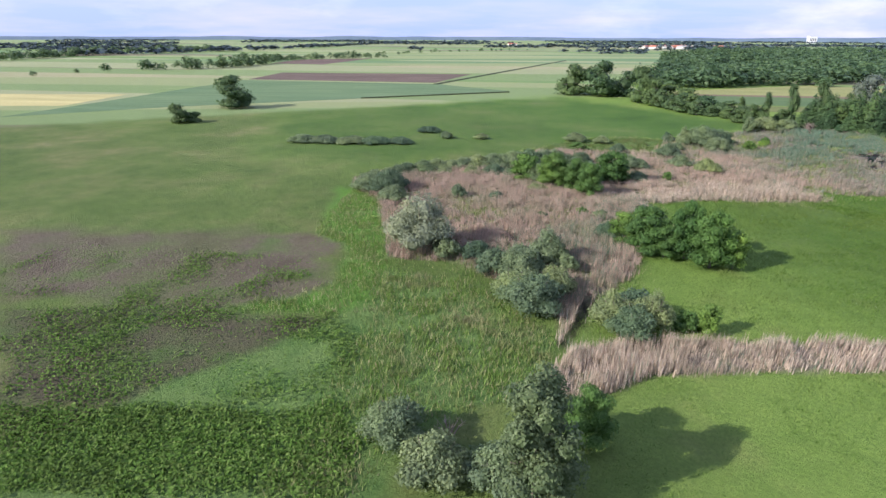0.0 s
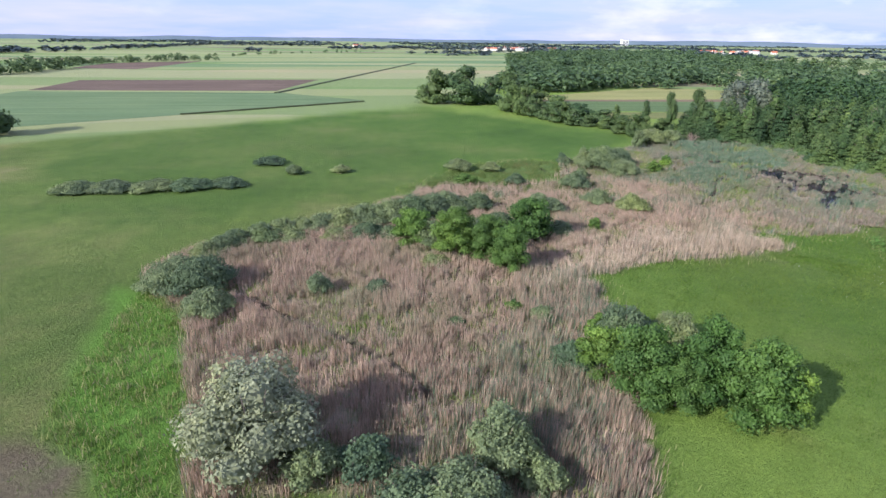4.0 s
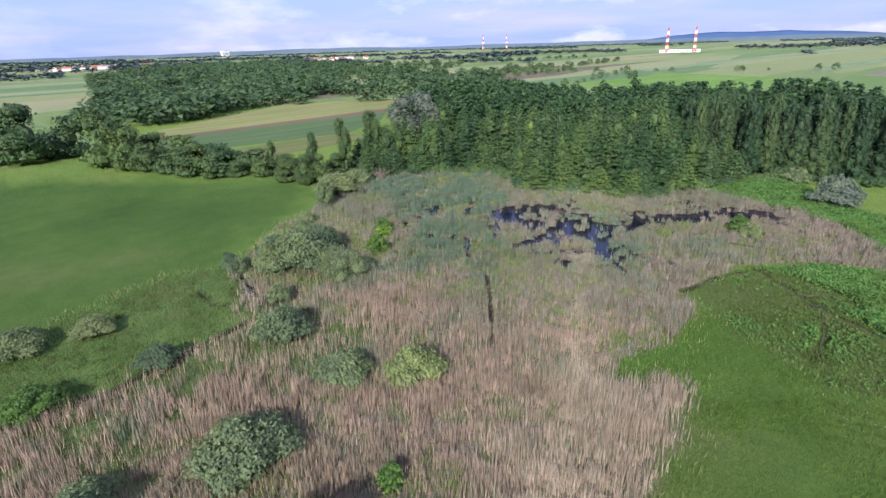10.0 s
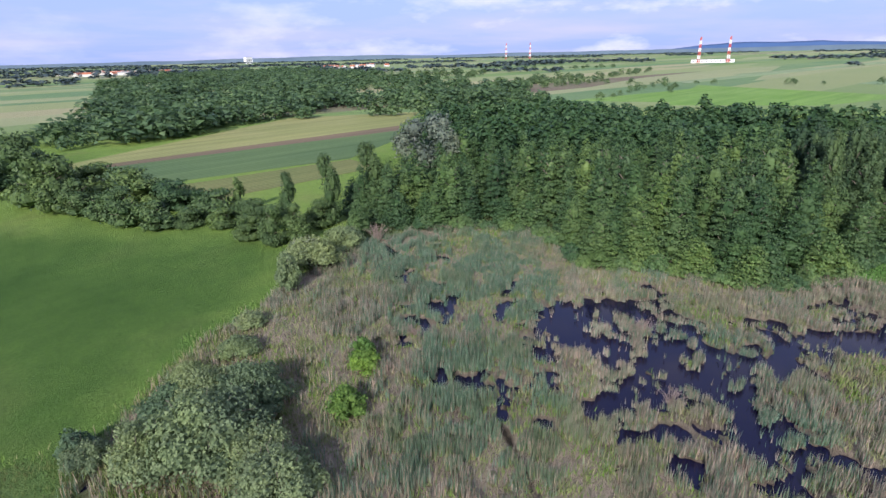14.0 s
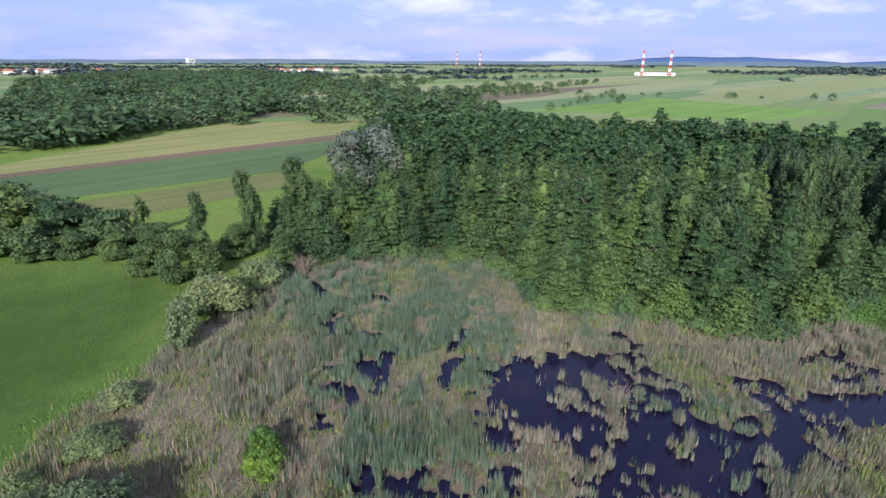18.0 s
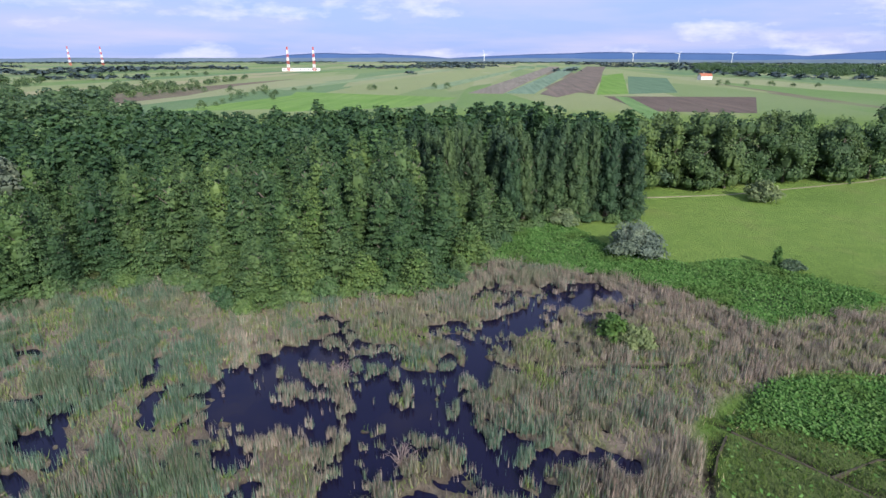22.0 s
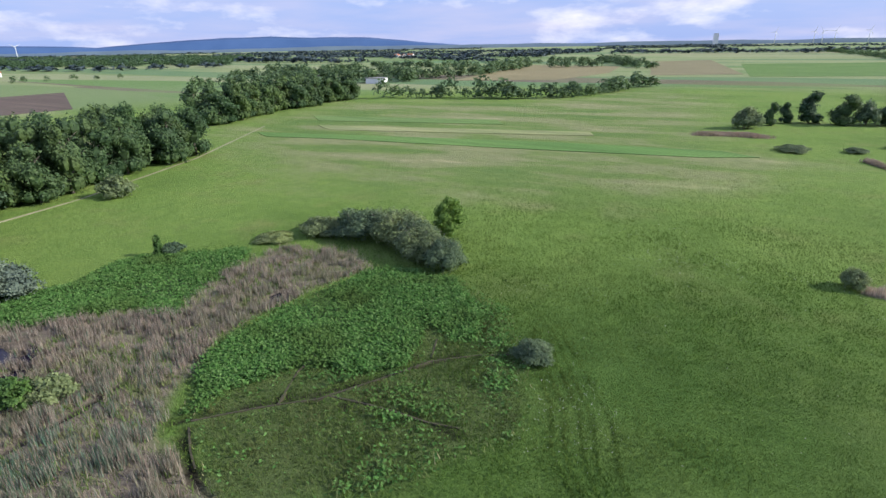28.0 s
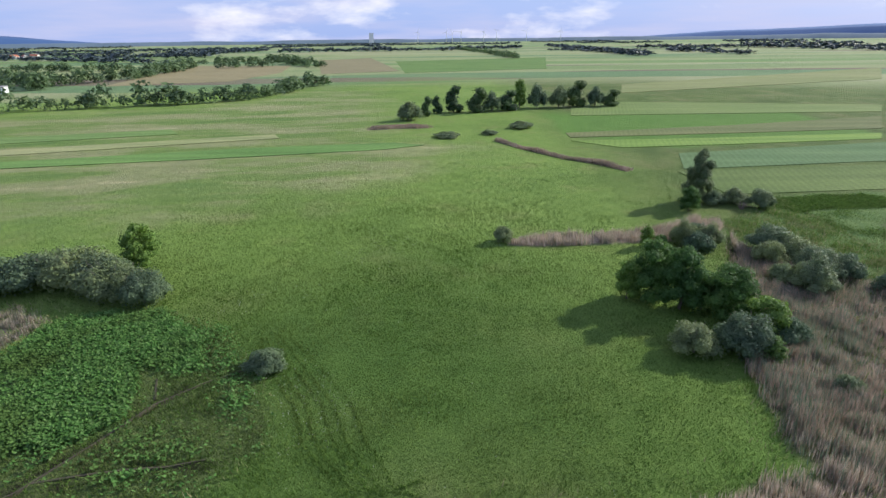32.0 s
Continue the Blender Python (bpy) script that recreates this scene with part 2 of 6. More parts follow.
BARK = plain_material("bark", (0.09, 0.075, 0.06), (0.2, 0.17, 0.14), 3.0)
TWIG = plain_material("dead_twig", (0.16, 0.12, 0.10), (0.28, 0.22, 0.19), 3.0)
LEAF = {
    "willow": leaf_material("willow_leaf", (0.118, 0.168, 0.085), (0.22, 0.28, 0.15), 0.38),
    "silver": leaf_material("silver_leaf", (0.13, 0.165, 0.115), (0.24, 0.28, 0.21)),
    "silvertree": leaf_material("white_poplar_leaf", (0.08, 0.115, 0.085), (0.17, 0.20, 0.16)),
    "leafy": leaf_material("bright_leaf", (0.075, 0.155, 0.036), (0.165, 0.275, 0.072), 0.42),
    "broad": leaf_material("broad_leaf", (0.05, 0.095, 0.036), (0.115, 0.175, 0.068)),
    "alder": leaf_material("alder_leaf", (0.046, 0.097, 0.038), (0.112, 0.180, 0.071), 0.34),
    "bush": leaf_material("undergrowth_leaf", (0.058, 0.116, 0.048), (0.115, 0.185, 0.082), 0.32),
    "greytree": leaf_material("grey_poplar_leaf", (0.085, 0.13, 0.055), (0.165, 0.215, 0.105), 0.36),
    "poplar": leaf_material("poplar_leaf", (0.045, 0.09, 0.046), (0.10, 0.16, 0.08), 0.34),
}

# ---------------------------------------------------------------- the plan, in metres
ZONES = {}
ZONES["marsh"] = [(-16.8, 68.5), (-24.3, 93.7), (-33.5, 107.5), (-29.7, 115.3), (-20.3, 122.6), (-8.3, 130.1), (4, 140), (6.7, 146.9), (13.9, 149.6), (21.9, 147.4), (35.6, 149.9), (43.9, 166.5), (54.6, 176.4), (68.2, 183.8), (72.3, 187.2), (82, 191.6), (92, 194.7), (103, 194.7), (115.5, 184.9), (117.1, 171.4), (110.3, 161.5), (115.1, 153.2), (117.8, 141.3), (121.3, 137.3), (132.5, 132.6), (129.4, 122.1), (125.5, 113.3), (119.9, 105.8), (113.4, 102.1), (111.5, 98.8), (116.4, 89.8), (118.7, 76.6), (106.7, 73), (100.7, 76.8), (103.3, 89.9), (101.8, 100.3), (97.8, 106.4), (93.2, 112.3), (87.8, 113.4), (79.2, 115.4), (77.2, 112.8), (66.9, 112.3), (58.4, 114.2), (55, 112.8), (58.7, 108.2), (56.2, 106.1), (46, 104.9), (39.2, 104.9), (34.2, 103.2), (24.4, 100.1), (22.9, 93), (16.5, 67.7), (9.6, 59.2), (5.4, 47.7), (5.6, 56.9), (-7.6, 68.3)]
ZONES["strip"] = [(3.2, 40.2), (6.4, 46.6), (11.6, 49.2), (17.3, 50), (38, 52.3), (42.6, 51.6), (42.4, 49.4), (35, 47.8), (13.3, 44.1), (9.3, 41.1), (6.7, 39.3)]
ZONES["pond1"] = [(87.9, 152.7), (96.4, 156.8), (99, 152), (95.1, 146.6), (94.6, 141.7), (90.9, 137.2), (95.5, 136.2), (97, 132.9), (91.1, 129.2), (86.2, 125.1), (82.9, 127.9), (81.6, 131.2), (83.1, 134.8), (79.1, 139.4), (78.5, 144), (82.8, 142.6), (87.2, 144.5), (88.7, 149.3)]
ZONES["pond1b"] = [(89.6, 155), (95.9, 158), (97.5, 154.2), (101.7, 150.1), (104.8, 146.4), (103.7, 143.4), (97.8, 141.8), (101, 135.4), (106.5, 133.6), (109.3, 127.5), (101.1, 128), (97.1, 131.6), (93.3, 132.3), (89.4, 129.6), (86.4, 126.5), (80.7, 141.5), (82.7, 142.7), (86.6, 146), (89.6, 147)]
ZONES["pond2"] = [(122.7, 123.5), (124.6, 118.4), (119.3, 114.1), (116.6, 116.6), (113.3, 120), (112.7, 123.6), (115.3, 127)]
ZONES["chan"] = [(107.2, 132.5), (111.3, 127.9), (110.5, 127.2), (100.4, 128.2), (95.5, 131.5), (99.6, 136.2)]
ZONES["pool1"] = [(74.5, 164.2), (77.4, 166.9), (77.4, 163.8), (75.7, 162.5)]
ZONES["pool2"] = [(80.3, 171.4), (85.9, 169.4), (87.8, 166.8), (83.8, 166.6), (83.6, 162.5), (80.9, 163.7), (83.1, 167.2)]
ZONES["pool3"] = [(88.2, 181), (88.8, 178.2), (86.1, 172.7)]
ZONES["pool4"] = [(73.9, 156.3), (78, 151.5), (76.8, 149.4), (72.5, 152.7)]
ZONES["pool5"] = [(43.7, 163.5), (42.4, 158.9), (42.6, 161.5)]
ZONES["pool6"] = [(106.7, 89.2), (105, 88.5), (104.4, 90.1)]
ZONES["greenreed"] = [(80, 146), (74, 143), (71, 149), (72.5, 156), (93.9, 194.9), (111.7, 184.7), (102.4, 162.4), (96.9, 158), (86.9, 155.4), (79.5, 150), (77, 158.8), (83.9, 171.1), (85.3, 188.4)]
ZONES["rough1"] = [(98.3, 105.4), (101.2, 99.2), (99.6, 78), (88.9, 72.9), (72.7, 84.1), (66.8, 97.1), (79, 115.1), (91.2, 111.4)]
ZONES["herb2"] = [(130.1, 135.3), (147, 128.4), (152.2, 119.5), (139.6, 113.2), (130.7, 101.4), (133.5, 91), (121.4, 79.2), (116.6, 90.1), (111.1, 99.8), (116.4, 100.5), (126.5, 114), (128.8, 126.6)]
ZONES["mown"] = [(90.5, 110.2), (84.4, 101.4), (75.2, 89), (72.6, 89.7), (76, 99.5), (82.3, 103.2)]
ZONES["path1"] = [(91.2, 111.4), (84.4, 101.4), (75.5, 89.4)]
ZONES["ditch0"] = [(9.4, 59.2), (7.7, 52.7), (5.6, 47.7)]
ZONES["ditch1"] = [(-20.5, 100.2), (-14.6, 94.3), (-8, 88.7), (-3, 83.7), (-0.7, 79.7), (0.5, 77.3)]
ZONES["ditch1b"] = [(5.6, 85.4), (8.3, 81.2), (11.1, 77.8), (11.9, 75.5)]
ZONES["ditch2"] = [(6.7, 146.9), (13.9, 149.6), (22, 147.8), (37.8, 150.8)]
ZONES["ditch3"] = [(71.5, 145.5), (66.6, 137.7), (62.4, 133.5), (56.5, 128.6), (52.7, 125.1)]
ZONES["ditch4"] = [(77.3, 148.5), (72.4, 146.8)]
ZONES["ditch5"] = [(91.2, 111.4), (86.3, 113.8), (79.3, 115.6)]
ZONES["ditch6"] = [(100.2, 124.4), (101.5, 115.7), (102.8, 108.7)]
ZONES["herbstrip"] = [(54.2, 178), (71.4, 181.8), (68.2, 170.9), (57.9, 161.2), (56.7, 150.6), (45.9, 150.6), (41.9, 136.8), (34.5, 144.8), (43.7, 153), (44.8, 167.8)]
ZONES["brownfield"] = [(-80.9, 70.4), (-30.6, 76.4), (-25.6, 72.6), (-24.7, 60.3), (-22, 59), (-27.1, 52.1), (-58.3, 48)]
ZONES["darkfield"] = [(-57.7, 47.4), (-31.7, 50.3), (-18.9, 49.9), (-15, 46.3), (-14.6, 38.5), (-15.4, 35.1), (-42, 31.9)]
ZONES["crop"] = [(-41.3, 31.2), (-16.3, 34.7), (-14.8, 37.7), (-10.6, 31.8), (-10.7, 26.5), (-33.4, 23.4)]
ZONES["brightstrip"] = [(-31.7, 50.3), (-23.7, 54), (-21.3, 59.1), (-24, 72.8), (-30.6, 76.4), (-35.9, 104.1), (-21.7, 93.9), (-16.5, 63.3), (-16, 50.9)]
ZONES["tallgrass"] = [(-16.5, 63.3), (-5, 61.4), (6, 49.2), (2.9, 40.2), (-8.3, 31.5), (-8.8, 26.8), (-16.4, 25.7), (-15.4, 35.1), (-14.7, 46.3)]
ZONES["yellow"] = [(-269.2, 256.9), (-202.8, 265.2), (-197.8, 216.6), (-224.1, 212.3)]
ZONES["teal"] = [(-193.2, 181.7), (-192.3, 213.4), (-191.8, 370), (-50.3, 357), (-6.1, 318), (-77.3, 266.9), (-149.6, 220.4)]
ZONES["fbrown"] = [(-190.4, 375), (-198, 451), (-39.2, 459), (-55.9, 369)]
ZONES["fbrown2"] = [(-274.6, 598), (-285, 706), (-202.2, 764), (-211.4, 586)]
ZONES["line1"] = [(-77.3, 266.9), (-5.9, 311)]
ZONES["line2"] = [(-53.9, 356), (56, 745)]
ZONES["mlight"] = [(69.5, 325), (185.5, 390), (248.6, 356), (200.5, 316), (71.1, 317)]
ZONES["mteal"] = [(72.8, 311), (190.4, 304), (166.8, 280.6), (137.9, 264.8), (76.1, 274.6)]
ZONES["mtan"] = [(74.8, 268.5), (136.9, 263.4), (134.7, 246.3), (75.7, 245)]
ZONES["mbrown"] = [(71.1, 317), (200.5, 316), (190.4, 304), (72.8, 311)]
ZONES["clearing"] = [(171.9, 565), (236.8, 618), (253, 576), (202.2, 519)]
ZONES["rbright"] = [(390, 276.2), (541, 320), (485, 167.2), (397, 193.6), (355, 260.4)]
ZONES["rbright2"] = [(352, 325), (511, 303), (480, 202.5), (392, 220)]
ZONES["rbrown"] = [(518, 51.4), (526, -69.1), (384, -11.7), (389, 49.2)]
ZONES["rgstripe"] = [(520, 43.1), (511, 33.3), (361, 44), (340, 57.8)]
ZONES["rgreen"] = [(1069, -35.7), (1256, -105.7), (552, 25.1), (537, 54.7)]
ZONES["rteal"] = [(1049, -74.2), (960, -115.2), (578, -23), (552, 25.1)]
ZONES["rbrown2"] = [(637, 94.3), (1236, -11.6), (1169, -51.6), (544, 55.9)]
ZONES["tanf"] = [(312, -285.3), (393, -617), (255.7, -599), (222.1, -437), (232.4, -323)]
ZONES["tanf2"] = [(258.4, -767), (186.8, -850), (102.2, -444), (174.9, -407)]
ZONES["gb1"] = [(128.6, -689), (-104.2, -792), (-50.5, -462), (94.4, -409)]
ZONES["dtrack"] = [(172.8, 102.7), (178.8, 79.1), (197.9, 38.4), (233.5, -15.5)]
ZONES["rteal2"] = [(-13, -19.9), (-81.9, -33.9), (-62.5, -7.9), (-6.7, -0.5)]
ZONES["rolive"] = [(-4.1, 2.5), (-59, -3.4), (-41.8, 19.6), (-6.6, 23)]
ZONES["rlime"] = [(-6.8, 25.1), (-40.1, 21.8), (-16, 54.1), (-7.9, 46)]
ZONES["rlime2"] = [(12.2, -101.6), (-94.6, -122), (-90.7, -45.6), (-16.2, -28.2), (12.6, -51.8)]
ZONES["herb1"] = [(98.3, 105.4), (101.2, 99.2), (99.6, 78), (88.9, 72.9), (79.4, 81.2), (76.8, 86.6), (83.4, 86.6), (81.2, 95.8), (87.9, 98.4), (92.5, 104.8), (91.4, 111.2)]
ZONES["darkmeadow"] = [(-70, 135), (-38, 118), (-12, 134), (8, 146), (30, 158), (60, 177), (88, 201), (60, 240), (24, 291.2), (-96.6, 215.5)]
ZONES["palemeadow"] = [(231.2, 6.3), (269.3, -98.2), (166.2, -150.5), (143.2, -253.9), (90.8, -182.7), (76.4, -53.7), (48, -30), (80, 22), (135, 42), (190, 24)]
ZONES["farstrip"] = [(36.5, -42.4), (30.6, -30.6), (20.1, -14.5), (12.6, -7.8), (7.6, 0.2)]
ZONES["farpatch"] = [(80, -69.5), (71.3, -73), (61.2, -72.4)]
ZONES["lake1"] = [(92.3, 156.5), (96.5, 156.6), (97.2, 152.2), (96.1, 147), (94.3, 144.8), (93.3, 141.1), (94.9, 138.8), (94.7, 133.1), (92.1, 131.9), (89.7, 128.5), (86.3, 126), (82.2, 127.2), (82.7, 141.2), (85.1, 144.3), (88.3, 146.3), (90.1, 147.9), (89.5, 151.3), (87.9, 154.2)]
ZONES["lake2"] = [(101.2, 149.7), (104.9, 149.7), (105.3, 146.7), (102.6, 142.8), (98.3, 142.7), (98, 145.9), (96.1, 147.5)]
ZONES["lake3"] = [(94.2, 138.2), (97.5, 134), (92.2, 130.9), (89.2, 128.9), (86.7, 132.7), (89.6, 137.3)]
ZONES["lake4"] = [(106.9, 134.3), (112.4, 128), (105.4, 127.5), (97.7, 132.2), (97.6, 134.6)]
ZONES["lake5"] = [(72.8, 156.9), (75.8, 155.1), (77.1, 150.4), (75.5, 149.6), (71.3, 155.9)]
ZONES["lake6"] = [(84.6, 171.1), (85.6, 168.6), (82.2, 164.3), (83.4, 162.4), (81, 164.5), (83.4, 167.9)]
ZONES["lake7"] = [(85.5, 154.4), (88.7, 152.7), (88.4, 147.1), (85.3, 144.9), (83.8, 148.4), (81.1, 150)]
ZONES["herbstrip2"] = [(58, 176.4), (67.2, 181.8), (74.5, 179.8), (66.6, 166.9), (64.3, 161.3), (68.6, 158.5), (61.1, 150.4), (57.2, 149.6), (52.6, 149), (50.7, 152.1), (50.1, 158.3), (53.4, 169.5)]
ZONES["sedge"] = [(64.7, 127.4), (68.5, 128.5), (71.8, 126.3), (73.2, 122.7), (69.6, 122.3)]
ZONES["mownpatch"] = [(33.2, 167.5), (36, 170.4), (39.5, 170.3), (41.5, 165.1), (40.4, 160), (38.6, 155.7), (36.9, 156.5), (32.5, 161.2)]
ZONES["ditch7"] = [(46.2, 170.7), (43.7, 164), (42.2, 158), (41.8, 151.9)]
ZONES["ditch8"] = [(38.5, 168.4), (37.3, 164.2), (37.1, 158.9), (38.7, 156.8)]
ZONES["ditch9"] = [(93.2, 111.3), (87.4, 104), (84.9, 101.1), (81.6, 95.1), (77.7, 89)]
ZONES["ditch10"] = [(88, 103.5), (76.7, 99.8), (71.4, 100)]
ZONES["strip1"] = [(605, 217.9), (2030, 67.4), (2018, 48.2), (600, 195.2)]
ZONES["strip2"] = [(756, 367), (1711, 242.6), (1702, 225.7), (722, 343)]
ZONES["strip3"] = [(584, 358), (1580, 294.5), (1501, 271.7), (564, 339)]
ZONES["strip4"] = [(542, 163.8), (2110, -17.2), (2084, -55.9), (537, 134.1)]
ZONES["strip5"] = [(545, 131.6), (2071, -74.9), (2332, -158.3), (540, 106.9)]
ZONES["strip6"] = [(539, 102), (2164, -154.1), (2120, -214.5), (623, 45.3), (501, 90.5)]
ZONES["herbstrip3"] = [(61.9, 180.3), (69.7, 183.2), (79.3, 185.8), (73.4, 177.6), (67, 171.3), (63.5, 167.7), (59.6, 173.6)]
ZONES["southreed"] = [(2.9, 48.5), (-16, 54.1), (20.6, 102.8), (31.9, 102.8)]
ZONES["weststrip"] = [(7.1, 146), (13.8, 149.2), (22, 147.8), (35.7, 151.6), (53.3, 168), (67.2, 162.9), (48.9, 148), (37, 140.6), (26.3, 139.1), (16.2, 137.5), (7.6, 136.6)]
ZONES["isle1"] = [(86.3, 137), (89.2, 136.3), (89.1, 133.4), (86.9, 132.1), (85.1, 133.9)]
ZONES["isle2"] = [(95.5, 147.4), (98.8, 146.7), (99.2, 143.2), (96.4, 141.4), (94, 144.1)]
ZONES["isle3"] = [(86.7, 151.4), (89.8, 151.1), (89.1, 146.7), (86.3, 145.4), (84.9, 148.8)]
ZONES["isle4"] = [(81.4, 148.1), (83.5, 147.3), (83.3, 144), (81.2, 142.4), (80.4, 146.3)]
ZONES["isle5"] = [(82.2, 136.9), (83.6, 136.1), (82.7, 134.7), (81.8, 135.6)]

ZONES["lake8"] = [(88.7, 155.0), (97.2, 158.1), (100.5, 152.7), (104.1, 150.1), (102.5, 143.6), (97.1, 140.6), (96.8, 136.3), (93.2, 132.3), (89.6, 128.9), (81.5, 141.1), (85.3, 145.4), (86.5, 151.9)]
ZONES["lake9"] = [(124.6, 123.2), (121.6, 114.3), (117.3, 115.4), (110.5, 123.5), (108.6, 127.3), (99.6, 128.5), (95.2, 131.1), (96.2, 133.4), (101.0, 136.3), (107.7, 132.6), (114.8, 127.9)]
ZONES["lake10"] = [(101.7, 150.0), (104.1, 147.7), (104.0, 143.2), (101.2, 141.0), (98.9, 145.3), (94.0, 137.3), (95.8, 133.4), (90.5, 131.0), (84.5, 125.8), (83.8, 127.2), (87.9, 137.0), (91.8, 146.1)]
ZONES["pool7"] = [(75.9, 167.1), (78.2, 166.8), (75.8, 162.3), (73.8, 164.0)]
ZONES["pool8"] = [(84.7, 171.5), (88.0, 167.6), (83.0, 163.5), (81.3, 164.4), (83.6, 168.1)]
ZONES["pool9"] = [(73.6, 157.1), (78.2, 151.8), (76.4, 149.8), (72.8, 154.4)]
ZONES["pool10"] = [(88.4, 181.5), (89.2, 179.8), (87.1, 175.8), (86.4, 178.0)]
ZONES["plotolive"] = [(11.8, -56.3), (-53.5, -70.1), (-121.6, -89.5), (-99.2, -59.3), (-45.0, -52.9), (11.8, -47.2)]
ZONES["plotlime"] = [(13.1, -41.0), (-40.8, -44.3), (-92.4, -50.1), (-84.7, -39.8), (-35.1, -32.7), (0.4, -29.0)]
ZONES["plotfar"] = [(-66.4, -253.3), (-360.6, -411.9), (-260.6, -277.0), (-48.9, -194.7)]
ZONES["plotfar2"] = [(-10.6, -153.5), (-148.7, -126.0), (-131.5, -102.9), (0.6, -100.5)]
ZONES["westrough"] = [(15.7, 162.8), (24.4, 168.3), (36.9, 172.5), (43.3, 168.1), (41.4, 155.9), (44.1, 145.7), (47.7, 135.3), (38.4, 129.7), (31.6, 137.4), (27.1, 133.9), (19.2, 133.1), (9, 139), (2, 146)]
ZONES["bandgreen"] = [(222, -2.7), (183, -15), (117, -33), (70, -41), (60, -36), (73, -29), (128, -16.5), (187, -5), (211, 2.5)]
ZONES["bandfar"] = [(240, -49), (158, -73), (150, -62), (225, -37.5)]
ZONES["bandpale"] = [(215, -27), (114, -59), (110, -51), (202, -20)]
# trees and shrubs: kind, x, y, half width, height
GROWTH = {}
GROWTH["willows along the ditch"] = [
    ("silver", -12.9, 71.7, 5.4, 9.4),
    ("willow", -5, 69.5, 2.4, 3.1),
    ("willow", 1, 64.2, 3.5, 5.4),
    ("willow", 2.6, 55.5, 4.0, 5.3),
    ("willow", 5, 69, 3.1, 5.8),
    ("willow", -1.8, 64.9, 2.9, 4.2),
    ("willow", 5.4, 59.4, 2.6, 4.4),
    ("willow", 1, 58.2, 3.1, 4.6),
    ("willow", 7.2, 66.2, 2.0, 3.3),
    ("willow", 12.6, 50.6, 2.7, 4.3),
    ("willow", 13.7, 54.8, 2.7, 4.0),
    ("willow", -8.9, 69.6, 2.4, 3.4),
    ("willow", 11.1, 52.6, 2.5, 4.6),
    ("willow", 15, 52.3, 2.3, 5.2),
    ("leafy", 18.8, 53, 1.3, 2.2),
    ("leafy", 20.8, 52.4, 1.3, 3.5),
    ("willow", -28.4, 103.2, 4.5, 4.3),
    ("willow", -23, 95.5, 2.7, 3.3),
    ("willow", -24.9, 101.7, 4.3, 5.1),
    ("willow", -22.1, 95.3, 3.0, 3.4),
    ("willow", -8.1, 32.3, 2.7, 4.6),
    ("willow", -4.5, 29.2, 3.0, 3.6),
    ("willow", -0, 29.2, 2.7, 3.2),
]
GROWTH["leafy trees beside the meadow"] = [
    ("leafy", 19.4, 75.6, 3.6, 6.9),
    ("leafy", 24, 73.7, 2.9, 8.4),
    ("leafy", 26.5, 70.7, 3.1, 8.2),
    ("leafy", 29.5, 70.7, 1.9, 5.5),
    ("leafy", 17.1, 79.6, 2.9, 4.6),
    ("leafy", 21.3, 73.6, 2.6, 4.9),
    ("willow", 21.3, 83.5, 3.3, 5.7),
    ("willow", 26.3, 83.4, 2.8, 4.3),
    ("leafy", 19.1, 85.2, 1.3, 3.0),
    ("willow", 14.8, 80.8, 2.6, 2.8),
    ("greytree", 2.4, 27.8, 3.1, 10.8),
    ("leafy", 6.5, 34, 2.2, 5.0),
]
GROWTH["shrubs in the meadow"] = [
    ("willow", -62.3, 151.1, 4.5, 2.4),
    ("willow", -55.3, 151.1, 4.9, 2.3),
    ("willow", -47.8, 151.4, 4.9, 2.3),
    ("willow", -40.2, 151.8, 4.9, 2.3),
    ("willow", -33.5, 153, 4.1, 2.0),
    ("willow", -28, 173.8, 4.2, 2.2),
    ("willow", -21.1, 162.5, 2.3, 2.4),
    ("willow", -10.6, 163.6, 2.5, 1.9),
    ("broad", -120, 221.9, 8.3, 13.4),
    ("broad", -118.2, 179.2, 4.1, 6.5),
    ("broad", -115.1, 182.1, 3.0, 3.5),
]
GROWTH["willow hedge of the reed bed"] = [
    ("willow", -27, 112.5, 3.1, 2.7),
    ("willow", -24.4, 117.4, 3.0, 2.8),
    ("willow", -20.5, 119.1, 3.5, 3.1),
    ("willow", -15.1, 122.3, 3.7, 2.5),
    ("willow", -8.9, 123.8, 4.2, 3.7),
    ("willow", -3.2, 125.2, 4.4, 3.8),
    ("willow", 2.8, 126.7, 4.5, 4.8),
    ("willow", 9.7, 130.9, 4.8, 4.2),
    ("willow", -1, 118.3, 2.7, 2.0),
    ("willow", 16.2, 132.8, 2.8, 2.6),
    ("willow", -17.9, 121, 3.6, 3.0),
    ("willow", -12, 122.9, 3.7, 3.2),
    ("willow", -5.7, 124.6, 4.3, 4.0),
    ("willow", -0.3, 125.5, 4.4, 4.6),
    ("willow", 6.1, 128.5, 4.6, 4.6),
    ("willow", -25.7, 114.8, 2.9, 2.8),
    ("willow", -4.8, 119, 3.2, 2.6),
    ("willow", -9.4, 118.1, 2.7, 2.1),
    ("willow", 3.1, 119.9, 3.3, 3.1),
    ("willow", -16, 118.4, 2.6, 1.9),
]
